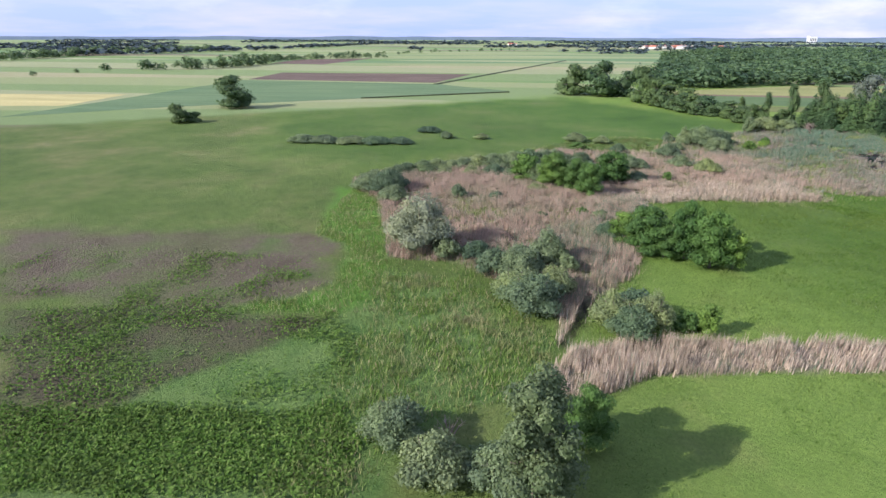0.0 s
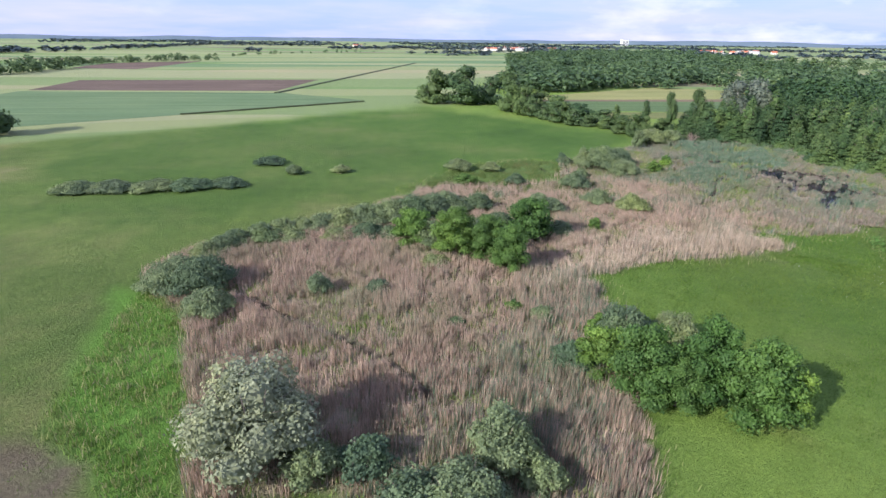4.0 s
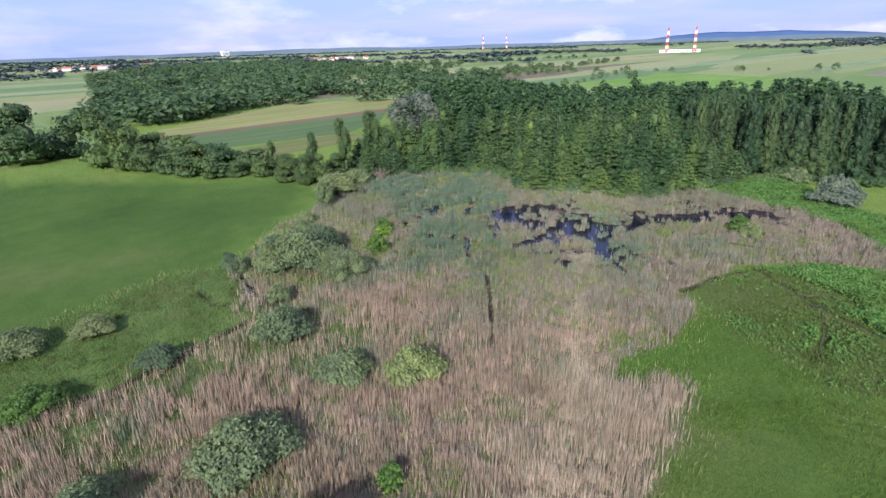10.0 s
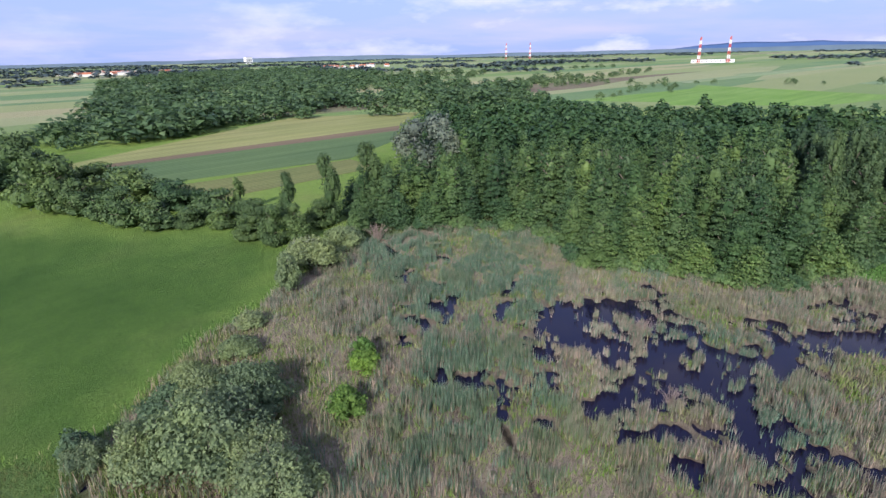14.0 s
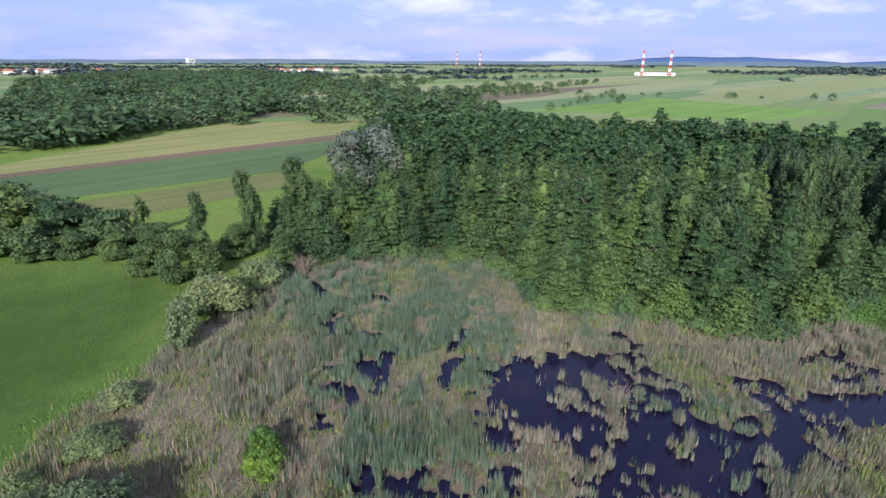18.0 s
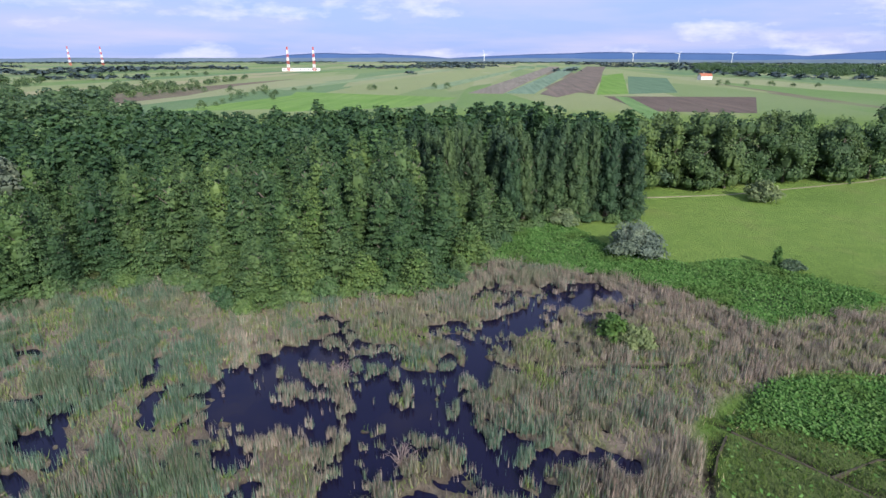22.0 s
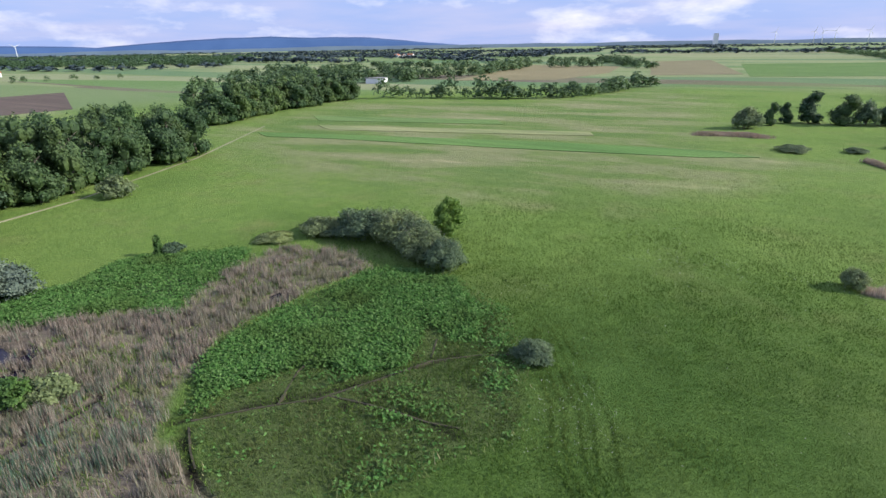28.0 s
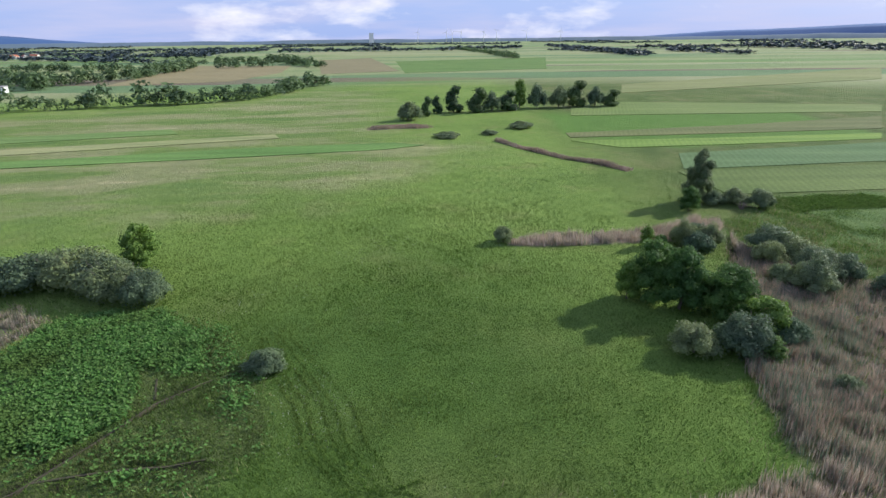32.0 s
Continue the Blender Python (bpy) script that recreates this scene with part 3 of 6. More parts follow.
GROWTH["bright trees in the reeds"] = [
    ("leafy", 2.2, 115.2, 3.5, 5.6),
    ("leafy", 7.7, 110.2, 3.6, 7.2),
    ("leafy", 12.2, 108.2, 3.0, 6.6),
    ("leafy", 14.2, 103.2, 2.8, 6.8),
    ("leafy", 20, 114.6, 4.1, 7.0),
    ("willow", 25.9, 116.2, 2.4, 3.0),
    ("willow", 5.2, 114.3, 3.9, 4.5),
    ("willow", 11.6, 115.2, 4.0, 4.4),
    ("willow", 16, 118.3, 3.7, 4.1),
    ("leafy", 32.4, 118.4, 1.1, 2.2),
    ("willow", -10.5, 99.3, 1.7, 3.2),
    ("willow", -3.3, 98.7, 1.7, 2.0),
    ("willow", 4.2, 95, 2.6, 0.8),
    ("leafy", 11.9, 92.2, 1.2, 1.2),
    ("willow", 14.8, 89.9, 1.6, 1.8),
    ("willow", 4.9, 89.7, 1.2, 1.0),
    ("willow", 4.5, 106.4, 2.4, 1.7),
]
GROWTH["shrubs by the long ditch"] = [
    ("willow", 26.6, 129.3, 4.7, 3.6),
    ("willow", 15, 130.7, 2.8, 4.2),
    ("willow", 43.2, 127.5, 3.3, 3.8),
    ("willow", 38.5, 132, 3.0, 3.5),
    ("willow", 27.1, 148.7, 2.4, 2.7),
    ("leafy", 16.3, 149.2, 3.0, 2.4),
    ("willow", 17.1, 163.8, 3.8, 3.0),
    ("willow", 24.5, 161.7, 2.7, 2.5),
    ("willow", 38.7, 144.3, 3.6, 4.2),
    ("leafy", 69.5, 163.3, 1.6, 2.7),
    ("willow", 51.5, 160.7, 6.1, 6.5),
    ("willow", 53.9, 152.1, 3.7, 5.1),
    ("willow", 52.1, 168.2, 3.5, 3.5),
    ("leafy", 63.1, 157.1, 2.0, 2.7),
    ("willow", 57.5, 164.6, 4.2, 4.7),
    ("willow", 54.4, 167.7, 3.9, 4.5),
    ("willow", 47.2, 162, 2.7, 5.9),
    ("willow", 53.9, 156, 3.4, 4.4),
    ("willow", 54.8, 172.8, 2.3, 2.4),
    ("willow", 60.8, 174.6, 2.5, 2.4),
    ("willow", 64.7, 179.9, 2.3, 1.9),
    ("willow", 44.4, 166.7, 2.0, 2.6),
    ("leafy", 68.7, 161.8, 1.9, 2.1),
    ("willow", 44.2, 167.9, 1.6, 3.4),
    ("willow", 43.3, 152.5, 1.8, 3.1),
]
GROWTH["hedge beyond the meadow"] = [
    ("broad", 59.1, 259.9, 4.8, 12.0),
    ("broad", 62.3, 254.1, 4.2, 7.7),
    ("broad", 66.7, 238.3, 4.4, 7.7),
    ("broad", 64.3, 246.4, 3.6, 5.9),
    ("broad", 70.2, 230.8, 3.8, 5.6),
    ("broad", 74.8, 228.2, 3.4, 4.1),
    ("broad", 78.9, 222.2, 2.8, 3.7),
    ("broad", 79.6, 211.8, 3.1, 5.0),
    ("broad", 80.9, 205.5, 2.5, 7.5),
    ("broad", 85.2, 205, 3.0, 6.7),
    ("broad", 92.3, 209.1, 3.3, 5.4),
    ("broad", 86.1, 230.3, 1.6, 7.5),
    ("broad", 88.4, 213.5, 2.0, 11.0),
    ("broad", 95, 208.9, 2.4, 14.1),
    ("broad", 104.8, 208.7, 3.2, 15.1),
    ("silver", 80, 192.8, 3.3, 5.4),
    ("willow", 73, 185.9, 1.9, 6.4),
    ("willow", 88.6, 195.5, 3.9, 4.6),
]
GROWTH["trees at the wood's end"] = [
    ("silvertree", 122.3, 215, 5.3, 17.0),
    ("silvertree", 130.5, 214, 5.8, 17.6),
    ("alder", 103.2, 201.3, 3.8, 11.2),
    ("alder", 110.1, 200.4, 4.0, 10.6),
    ("alder", 116.1, 194.8, 4.0, 10.7),
    ("willow", 186.5, 93.8, 5.0, 9.5),
    ("willow", 149.9, 118.6, 3.1, 3.6),
    ("silver", 135.1, 109, 5.3, 6.0),
    ("willow", 174.3, 73.5, 4.2, 5.2),
    ("leafy", 131.8, 89.2, 0.7, 3.5),
    ("willow", 131.5, 87.2, 2.1, 1.8),
    ("leafy", 106.8, 117.3, 1.9, 3.1),
    ("willow", 105.3, 115.1, 2.2, 2.8),
]
GROWTH["willow row by the herbs"] = [
    ("willow", 117.7, 68.6, 4.5, 3.4),
    ("willow", 110.7, 66.2, 5.3, 5.6),
    ("willow", 102.5, 66.2, 5.4, 7.0),
    ("willow", 91.4, 71.2, 3.6, 5.6),
    ("willow", 96.8, 69.4, 4.2, 6.0),
    ("willow", 106.6, 65.4, 4.4, 6.2),
    ("willow", 99.6, 66.9, 4.2, 6.6),
    ("willow", 94.0, 69.6, 3.8, 5.6),
    ("leafy", 97.8, 59.6, 3.0, 7.0),
    ("willow", 122, 75.2, 3.4, 1.5),
    ("willow", 71, 86.1, 2.4, 2.4),
]
GROWTH["trees behind the first meadow"] = [
    ("willow", 43.3, 49.9, 1.9, 3.2),
    ("willow", 25.9, -68.6, 5.1, 3.1),
    ("willow", 53, -50.1, 5.0, 2.1),
    ("willow", 38.3, -54.9, 3.0, 1.9),
    ("willow", 68.9, -91.5, 4.9, 8.7),
]
GROWTH["grove in the far meadow"] = [
    ("willow", 67.7, -91.8, 5.6, 8.3),
    ("broad", 61.8, -103.5, 2.6, 8.4),
    ("broad", 57.4, -112.2, 2.8, 7.6),
    ("broad", 50.0, -115.8, 4.2, 11.6),
    ("broad", 39.4, -115.2, 5.0, 11.0),
    ("willow", 32.6, -118.0, 4.6, 10.6),
    ("broad", 25.0, -120.5, 4.8, 9.0),
    ("leafy", 18.8, -129.5, 3.4, 13.2),
    ("willow", 10.8, -127.8, 5.2, 13.2),
    ("willow", 0.2, -130.1, 5.0, 12.4),
    ("broad", -8.6, -131.7, 5.2, 12.2),
    ("willow", -17.6, -132.5, 5.0, 11.4),
    ("broad", -25.2, -132.2, 4.4, 7.8),
]
GROWTH["trees at the corner of the hedge"] = [
    ("broad", 28.2, 305, 9.7, 15.9),
    ("broad", 42.2, 300, 10.8, 17.7),
    ("broad", 54.6, 302, 7.8, 12.7),
    ("broad", 57.8, 271.2, 7.6, 17.0),
    ("broad", 67.1, 263.3, 6.8, 8.9),
    ("broad", 74.3, 256.4, 6.6, 8.2),
    ("broad", 78.8, 244.1, 6.3, 6.2),
    ("broad", 81.7, 230.3, 5.5, 5.5),
    ("broad", 84.8, 219, 4.7, 5.2),
    ("willow", 80.1, 191.8, 5.3, 5.7),
]

# belts of far trees: height, spacing, line
BELTS = [
    (11, 7, [(-330, 467), (-303, 481), (-277.7, 505), (-274.6, 598)]),
    (9, 9, [(-292.4, 638), (-270.2, 729), (-191.9, 787)]),
    (10, 12, [(-690, 674), (-611, 811), (-532, 1226), (-534, 2644)]),
    (8, 14, [(-200.4, 2190), (-8.7, 2437)]),
    (9, 14, [(74.2, 1150), (258.1, 1157)]),
    (11, 8, [(266.7, -131.8), (242.5, -142.5), (203.1, -156.1), (176.4, -167.4)]),
    (9, 7, [(173.1, -168), (157.9, -207), (149.3, -279.4)]),
    (12, 9, [(355, -283.3), (335, -365), (367, -572)]),
    (11, 9, [(399, -666), (328, -756), (208.8, -531)]),
    (11, 9, [(374, -230.7), (342, -265.2), (460, -372)]),
    (9, 10, [(43.5, -1649), (-33.5, -994), (-52.1, -740)]),
    (9, 12, [(-186.3, -1226), (-262, -1031), (-254.3, -774)]),
    (9, 14, [(851, -1416), (718, -2176), (340, -3151)]),
    (10, 12, [(1230, -235.2), (940, -297.3), (873, -474)]),
    (10, 9, [(454, -130.4), (446, -178.3), (445, -246.4)]),
    (10, 9, [(580, -260.3), (472, -271.3), (556, -430)]),
    (10, 10, [(209.6, 355), (227.3, 354), (242.6, 340)]),
    (8, 16, [(373, 419), (451, 420), (555, 422)]),
    (8, 18, [(408, 445), (530, 454), (807, 494)]),
    (8, 16, [(495, 665), (532, 603), (756, 758), (978, 654)]),
    (9, 12, [(659, -1053), (618, -1259), (597, -1567)]),
    (9, 10, [(2177, -1642), (1305, -1190), (481, -709)]),
    (10, 9, [(326, -535), (280.9, -593)]),
    (7, 45, [(-361, 361), (-362, 399), (-347, 464)]),
    (6, 30, [(-220.5, 905), (-164.7, 1088), (8.5, 1270)]),
    (6, 40, [(349, 306), (552, 353), (442, 299.8)]),
    (6, 45, [(501, 444), (606, 218.6), (601, 157.8)]),
    (7, 30, [(722, -84.9), (717, -151.4), (694, -218.5)]),
    (12, 9, [(523, 718), (643, 697)]),
    (10, 9, [(291.2, 429), (316, 421), (313, 380), (351, 378)]),
    (11, 9, [(893, 1138), (938, 931), (1212, 920)]),
    (10, 10, [(707, 1968), (1026, 2071), (1135, 1723), (1302, 1627)]),
    (10, 10, [(674, 1170), (702, 1047), (685, 888)]),
    (8, 12, [(133.6, 1024), (188.4, 1075), (229.4, 1044)]),
    (9, 8, [(754, 764), (776, 622)]),
    (9, 8, [(425, 460), (577, 486)]),
    (10, 9, [(-290, -1840), (-280, -1200), (-277, -833)]),
    (10, 9, [(-414, -1097), (-439, -800)]),
    (11, 10, [(-719, -1310), (-746, -922), (-900, -700)]),
    (11, 10, [(697, -1128), (621, -1640)]),
    (12, 9, [(1107, -670), (733, -656)]),
    (11, 9, [(637, -359), (400, -274)]),
    (11, 10, [(1865, -525), (1233, -585)]),
    (10, 9, [(611, -527), (411, -505)]),
    (12, 10, [(-760, 480), (-610, 595), (-657, 846), (-593, 1088)]),
]


# landmarks on the plain
MASTS = [(1286, 623, 52, 2.4), (1306, 570, 52, 2.4), (1955, 1716, 66, 3.0), (2019, 1636, 66, 3.0)]
VILLAGES = [(407, 1568, 22, 60), (836, 1384, 10, 45), (990, 1399, 5, 30), (412, 1649, 12, 50), (-33, 1900, 3, 15), (905, -160, 2, 12), (951, -1071, 4, 25)]
HALLS = [(356, -235, 20, 16, 9, 4, "small white shed at the edge of the meadow"),
         (1305, 601, -69, 84, 14, 6, "long low white building between the masts"),
         (531, -3435, 10, 26, 20, 62, "far pale high block on the plain"),
         (1433, 3104, 10, 40, 20, 34, "far white block of flats beyond the village")]
TURBINES = [(3649, 282, 52), (3576, -611, 52), (3515, -857, 52), (3428, -1121, 52), (281, -4161, 70), (69, -4167, 70), (26, -4167, 70), (-38, -4166, 70), (-207, -4159, 70), (-303, -4153, 70), (-520, -4129, 70), (-764, -4089, 70)]
HILLS = [("low blue hills along the horizon", 77.5, 126.5, 84), ("long blue wooded ridge on the horizon", 107.7, 152.7, 115), ("blue hills beyond the masts", 61.0, 86.7, 74), ("faint far hills", -165.8, -122.8, 90)]
WOODS = [
    ([(69, 358), (91, 353), (138, 363), (247, 374), (320, 314), (421, 463), (535, 708), (827, 1482), (465, 1265), (262, 923), (121, 521), (93, 420)], 12.5, 9.5),
    ([(91, 382), (132, 368), (241, 408), (603, 1044), (450, 1291), (236, 1015)], 14, 10),
    ([(1331, -266), (927, -513), (1415, -964), (2222, -1043), (2445, -612)], 17, 11),
    ([(207, 352), (239, 352), (309, 351), (336, 387), (287, 435), (260, 424)], 13, 10),
]
BARE = [(-4, 33, 1.8, 1.6), (95, 194, 2.4, 3.6), (85, 137, 1.8, 1.4), (96, 145, 2.2, 1.5), (77, 164, 1.5, 1.2), (95, 195, 2.2, 3.0)]

# ---------------------------------------------------------------- tools for building
RNG = np.random.default_rng(7)


def lattice(x, y, size, seed):
    """Smooth noise from 0 to 1 over the plain, with features about size metres wide."""
    u, v = np.asarray(x) / size, np.asarray(y) / size
    i, j = np.floor(u), np.floor(v)
    a, b = u - i, v - j
    a, b = a * a * (3 - 2 * a), b * b * (3 - 2 * b)

    def corner(p, q):
        s = np.sin(p * 127.1 + q * 311.7 + seed * 74.7) * 43758.5453
        return s - np.floor(s)

    return (corner(i, j) * (1 - a) + corner(i + 1, j) * a) * (1 - b) + (corner(i, j + 1) * (1 - a) + corner(i + 1, j + 1) * a) * b


def fractal(x, y, size, seed):
    return (lattice(x, y, size, seed) * 4 + lattice(x, y, size / 2.1, seed + 1) * 2 + lattice(x, y, size / 4.3, seed + 2)) / 7


def line_distance(line, x, y, closed=False):
    best = np.full(np.shape(x), 1e9)
    pts = list(line) + ([line[0]] if closed else [])
    for (ax, ay), (bx, by) in zip(pts, pts[1:]):
        ux, uy = bx - ax, by - ay
        k = np.clip(((x - ax) * ux + (y - ay) * uy) / (ux * ux + uy * uy + 1e-9), 0, 1)
        best = np.minimum(best, np.hypot(x - ax - k * ux, y - ay - k * uy))
    return best


def within(poly, x, y):
    inside = np.zeros(np.shape(x), bool)
    for (ax, ay), (bx, by) in zip(poly, poly[1:] + poly[:1]):
        cross = (ay > y) != (by > y)
        inside ^= cross & (x < (bx - ax) * (y - ay) / ((by - ay) if by != ay else 1e-9) + ax)
    return inside


def cover(name, x, y, soft=1.0, wobble=0.0, seed=3):
    """1 inside a zone of the plan, 0 outside, with a soft and uneven edge."""
    poly = ZONES[name]
    d = line_distance(poly, x, y, True) * np.where(within(poly, x, y), 1, -1)
    if wobble:
        d = d + (fractal(x, y, 6.0, seed) - 0.5) * 2 * wobble
    return np.clip(d / soft + 0.5, 0, 1)


def mesh_from(name, verts, faces, mat=None, smooth=False):
    """A mesh from arrays of points and of equal-sided faces."""
    me = bpy.data.meshes.new(name)
    verts, faces = np.asarray(verts, np.float32), np.asarray(faces, np.int32)
    me.vertices.add(len(verts))
    me.vertices.foreach_set("co", verts.ravel())
    sides = faces.shape[1]
    me.loops.add(faces.size)
    me.loops.foreach_set("vertex_index", faces.ravel())
    me.polygons.add(len(faces))
    me.polygons.foreach_set("loop_start", np.arange(0, faces.size, sides, dtype=np.int32))
    me.update(calc_edges=True)
    me.polygons.foreach_set("use_smooth", np.full(len(faces), smooth))
    if mat:
        me.materials.append(mat)
    return me


def bm_mesh(name, bm, mat=None, smooth=False):
    me = bpy.data.meshes.new(name)
    bm.to_mesh(me)
    bm.free()
    if mat:
        me.materials.append(mat)
    for p in me.polygons:
        p.use_smooth = smooth
    return me


def part(name, data, parent, label=""):
    """Links a mesh as one part under a thing or a part."""
    ob = new(name, data)
    ob.parent = parent
    return tagged(ob, label) if label else ob


def tube(bm, path, radii, sides=6):
    rings = []
    for k, (p, r) in enumerate(zip(path, radii)):
        ahead = (path[min(k + 1, len(path) - 1)] - path[max(k - 1, 0)]).normalized()
        side = ahead.cross(Vector((0.3, 0.95, 0.1))).normalized()
        other = ahead.cross(side)
        rings.append([bm.verts.new(p + (side * math.cos(a) + other * math.sin(a)) * r) for a in [math.tau * s / sides for s in range(sides)]])
    for a, b in zip(rings, rings[1:]):
        for s in range(sides):
            bm.faces.new((a[s], a[(s + 1) % sides], b[(s + 1) % sides], b[s]))
    bm.faces.new(rings[-1])
    bm.faces.new(rings[0][::-1])


def box(bm, x0, y0, z0, x1, y1, z1):
    v = [bm.verts.new((x, y, z)) for z in (z0, z1) for x, y in ((x0, y0), (x1, y0), (x1, y1), (x0, y1))]
    for f in ((3, 2, 1, 0), (4, 5, 6, 7), (0, 1, 5, 4), (1, 2, 6, 5), (2, 3, 7, 6), (3, 0, 4, 7)):
        bm.faces.new([v[i] for i in f])


def leaves(at, facing, size, rng, slim=0.6, spread=0.5, corners=4):
    """Small leaf shapes at the given points, turned about as the given directions. Returns points and faces."""
    n = len(at)
    f = facing + rng.normal(0, spread, (n, 3))
    f /= np.linalg.norm(f, axis=1)[:, None] + 1e-9
    t = np.cross(f, rng.normal(0, 1, (n, 3)))
    t /= np.linalg.norm(t, axis=1)[:, None] + 1e-9
    b = np.cross(f, t)
    s = (size * rng.uniform(0.6, 1.3, n))[:, None]
    if corners == 3:
        pts = np.stack([at - t * s * 0.9, at + t * s * 0.9, at + b * s * 1.5 + f * s * 0.2], 1)
        return pts.reshape(-1, 3), np.arange(3 * n).reshape(-1, 3)
    pts = np.stack([at - t * s, at + b * s * slim, at + t * s, at - b * s * slim], 1)
    pts[:, 1] += f * s * 0.15
    pts[:, 3] += f * s * 0.15
    return pts.reshape(-1, 3), np.arange(4 * n).reshape(-1, 4)


def blades(x, y, z, height, width, rng, lean=0.18):
    """Upright blades, one triangle each, at ground points. Returns points and faces."""
    n = len(x)
    a = rng.uniform(0, math.tau, n)
    w = width * rng.uniform(0.6, 1.4, n) / 2
    h = height * rng.uniform(0.7, 1.25, n)
    lx, ly = rng.normal(0, lean, n) * h + 0.04 * h, rng.normal(0, lean, n) * h
    base = np.stack([x, y, z], 1)
    across = np.stack([np.cos(a) * w, np.sin(a) * w, np.zeros(n)], 1)
    tip = base + np.stack([lx, ly, h], 1)
    pts = np.stack([base - across, base + across, tip], 1)
    return pts.reshape(-1, 3), np.arange(3 * n).reshape(-1, 3)


def scatter(count, x0, x1, y0, y1, rng):
    return rng.uniform(x0, x1, count), rng.uniform(y0, y1, count)


def stuff(name, pts, faces, mat, label, category):
    return tagged(new(name, mesh_from(name, pts, faces, mat)), label, category, kind="stuff")


WOOD = [(91.5, 195.5), (102.5, 195), (114, 185.5), (116, 171.5), (108.5, 161.3), (113.5, 153.5), (117, 141.5), (120.5, 137), (132, 132.5), (146, 129), (152, 120), (155, 108), (160, 103), (186, 101), (205, 112), (226, 140), (230, 178), (214, 222), (184, 256), (164, 268), (142, 240), (120, 217), (100, 212)]
# ---------------------------------------------------------------- where water, reed, herbs and fields lie
PONDS = ("pond1", "pond1b", "pond2", "chan", "pool1", "pool2", "pool3", "pool4", "pool5", "pool6", "lake1", "lake2", "lake3", "lake4", "lake5", "lake6", "lake7", "pool7", "pool8", "pool9", "pool10")
OPEN_WATER = ("lake8", "lake9", "lake10")
DITCHES = (("ditch0", 0.55), ("ditch1", 0.5), ("ditch1b", 0.4), ("ditch2", 0.75), ("ditch3", 0.34), ("ditch4", 0.4), ("ditch5", 0.5), ("ditch6", 0.3), ("ditch7", 0.5), ("ditch8", 0.22), ("ditch9", 0.42), ("ditch10", 0.34))


def wet(x, y):
    """How much open water there is: ponds broken up by tussocks."""
    w = np.zeros(np.shape(x))
    near = (x > 30) & (x < 140) & (y > 80) & (y < 195)
    xs, ys = x[near], y[near]
    inner = np.zeros(xs.shape)
    for name in PONDS:
        inner = np.maximum(inner, cover(name, xs, ys, 4.5, 1.6, 5))
    tussock = np.clip((0.65 * fractal(xs, ys, 3.6, 11) + 0.35 * fractal(xs, ys, 1.5, 12) - 0.57) * 12, 0, 1)
    tussock = np.maximum(tussock * (1 - 0.85 * cover("lake1", xs, ys, 7.0, 2.0, 5)), np.clip((fractal(xs, ys, 1.9, 14) - 0.66) * 16, 0, 1))
    for name in ("isle1", "isle2", "isle3", "isle4", "isle5"):
        tussock = np.maximum(tussock, cover(name, xs, ys, 1.6, 1.4, 8))
    clear = np.zeros(xs.shape)                    # open water, with a few small tufts and ragged shores
    for name in OPEN_WATER:
        clear = np.maximum(clear, cover(name, xs, ys, 2.2, 1.5, 15))
    tussock = np.minimum(tussock, 1.0 - 0.85 * clear)
    inner = np.maximum(inner, clear)
    tussock = np.maximum(tussock, np.clip((0.6 * fractal(xs, ys, 1.5, 17) + 0.4 * fractal(xs, ys, 0.8, 18) - 0.60) * 14, 0, 1))
    halo = np.zeros(xs.shape)
    for name in ("pond1", "pond1b", "pond2", "chan", "lake1"):
        halo = np.maximum(halo, cover(name, xs, ys, 14.0, 0.0))
    puddle = np.clip((0.6 * fractal(xs, ys, 3.0, 23) + 0.4 * fractal(xs, ys, 1.4, 24) - 0.548) * 16, 0, 1) * (halo > 0.02) * (xs > 70)
    green = cover("greenreed", xs, ys, 6.0, 2.0, 5) * np.clip((0.55 * fractal(xs, ys, 4.2, 26) + 0.45 * fractal(xs, ys, 1.7, 27) - 0.585) * 18, 0, 1)
    puddle = np.maximum(puddle, green * (xs > 70) * (xs < 98))
    w[near] = np.clip(np.maximum(inner - tussock, puddle * 0.9), 0, 1)
    return w


def ditch(x, y):
    d = np.zeros(np.shape(x))
    near = (x > -40) & (x < 130) & (y > 30) & (y < 170)
    xs, ys = x[near], y[near]
    best = np.zeros(xs.shape)
    for name, half_width in DITCHES:
        gap = line_distance(ZONES[name], xs, ys) + (lattice(xs, ys, 2.2, 9) - 0.5) * 0.5
        best = np.maximum(best, np.clip(1.25 - gap / half_width, 0, 1))
    d[near] = best
    return d


RASTERS, X = {}, None


def rastered(key, test, x, y, x0, x1, y0, y1, step):
    """A test of the plan, worked out once on a fine grid and read from it for many points."""
    if key not in RASTERS:
        ax, ay = np.arange(x0, x1 + step, step), np.arange(y0, y1 + step, step)
        px, py = np.meshgrid(ax, ay, indexing="ij")
        RASTERS[key] = test(px.ravel(), py.ravel()).reshape(px.shape)
    table = RASTERS[key]
    u, v = np.clip((x - x0) / step, 0, table.shape[0] - 1.001), np.clip((y - y0) / step, 0, table.shape[1] - 1.001)
    i, j = u.astype(int), v.astype(int)
    a, b = u - i, v - j
    found = (table[i, j] * (1 - a) + table[i + 1, j] * a) * (1 - b) + (table[i, j + 1] * (1 - a) + table[i + 1, j + 1] * a) * b
    return np.where((x >= x0) & (x <= x1) & (y >= y0) & (y <= y1), found, 0.0)


def wet_at(x, y):
    return rastered("wet", wet, x, y, 30, 140, 80, 195, 0.3)


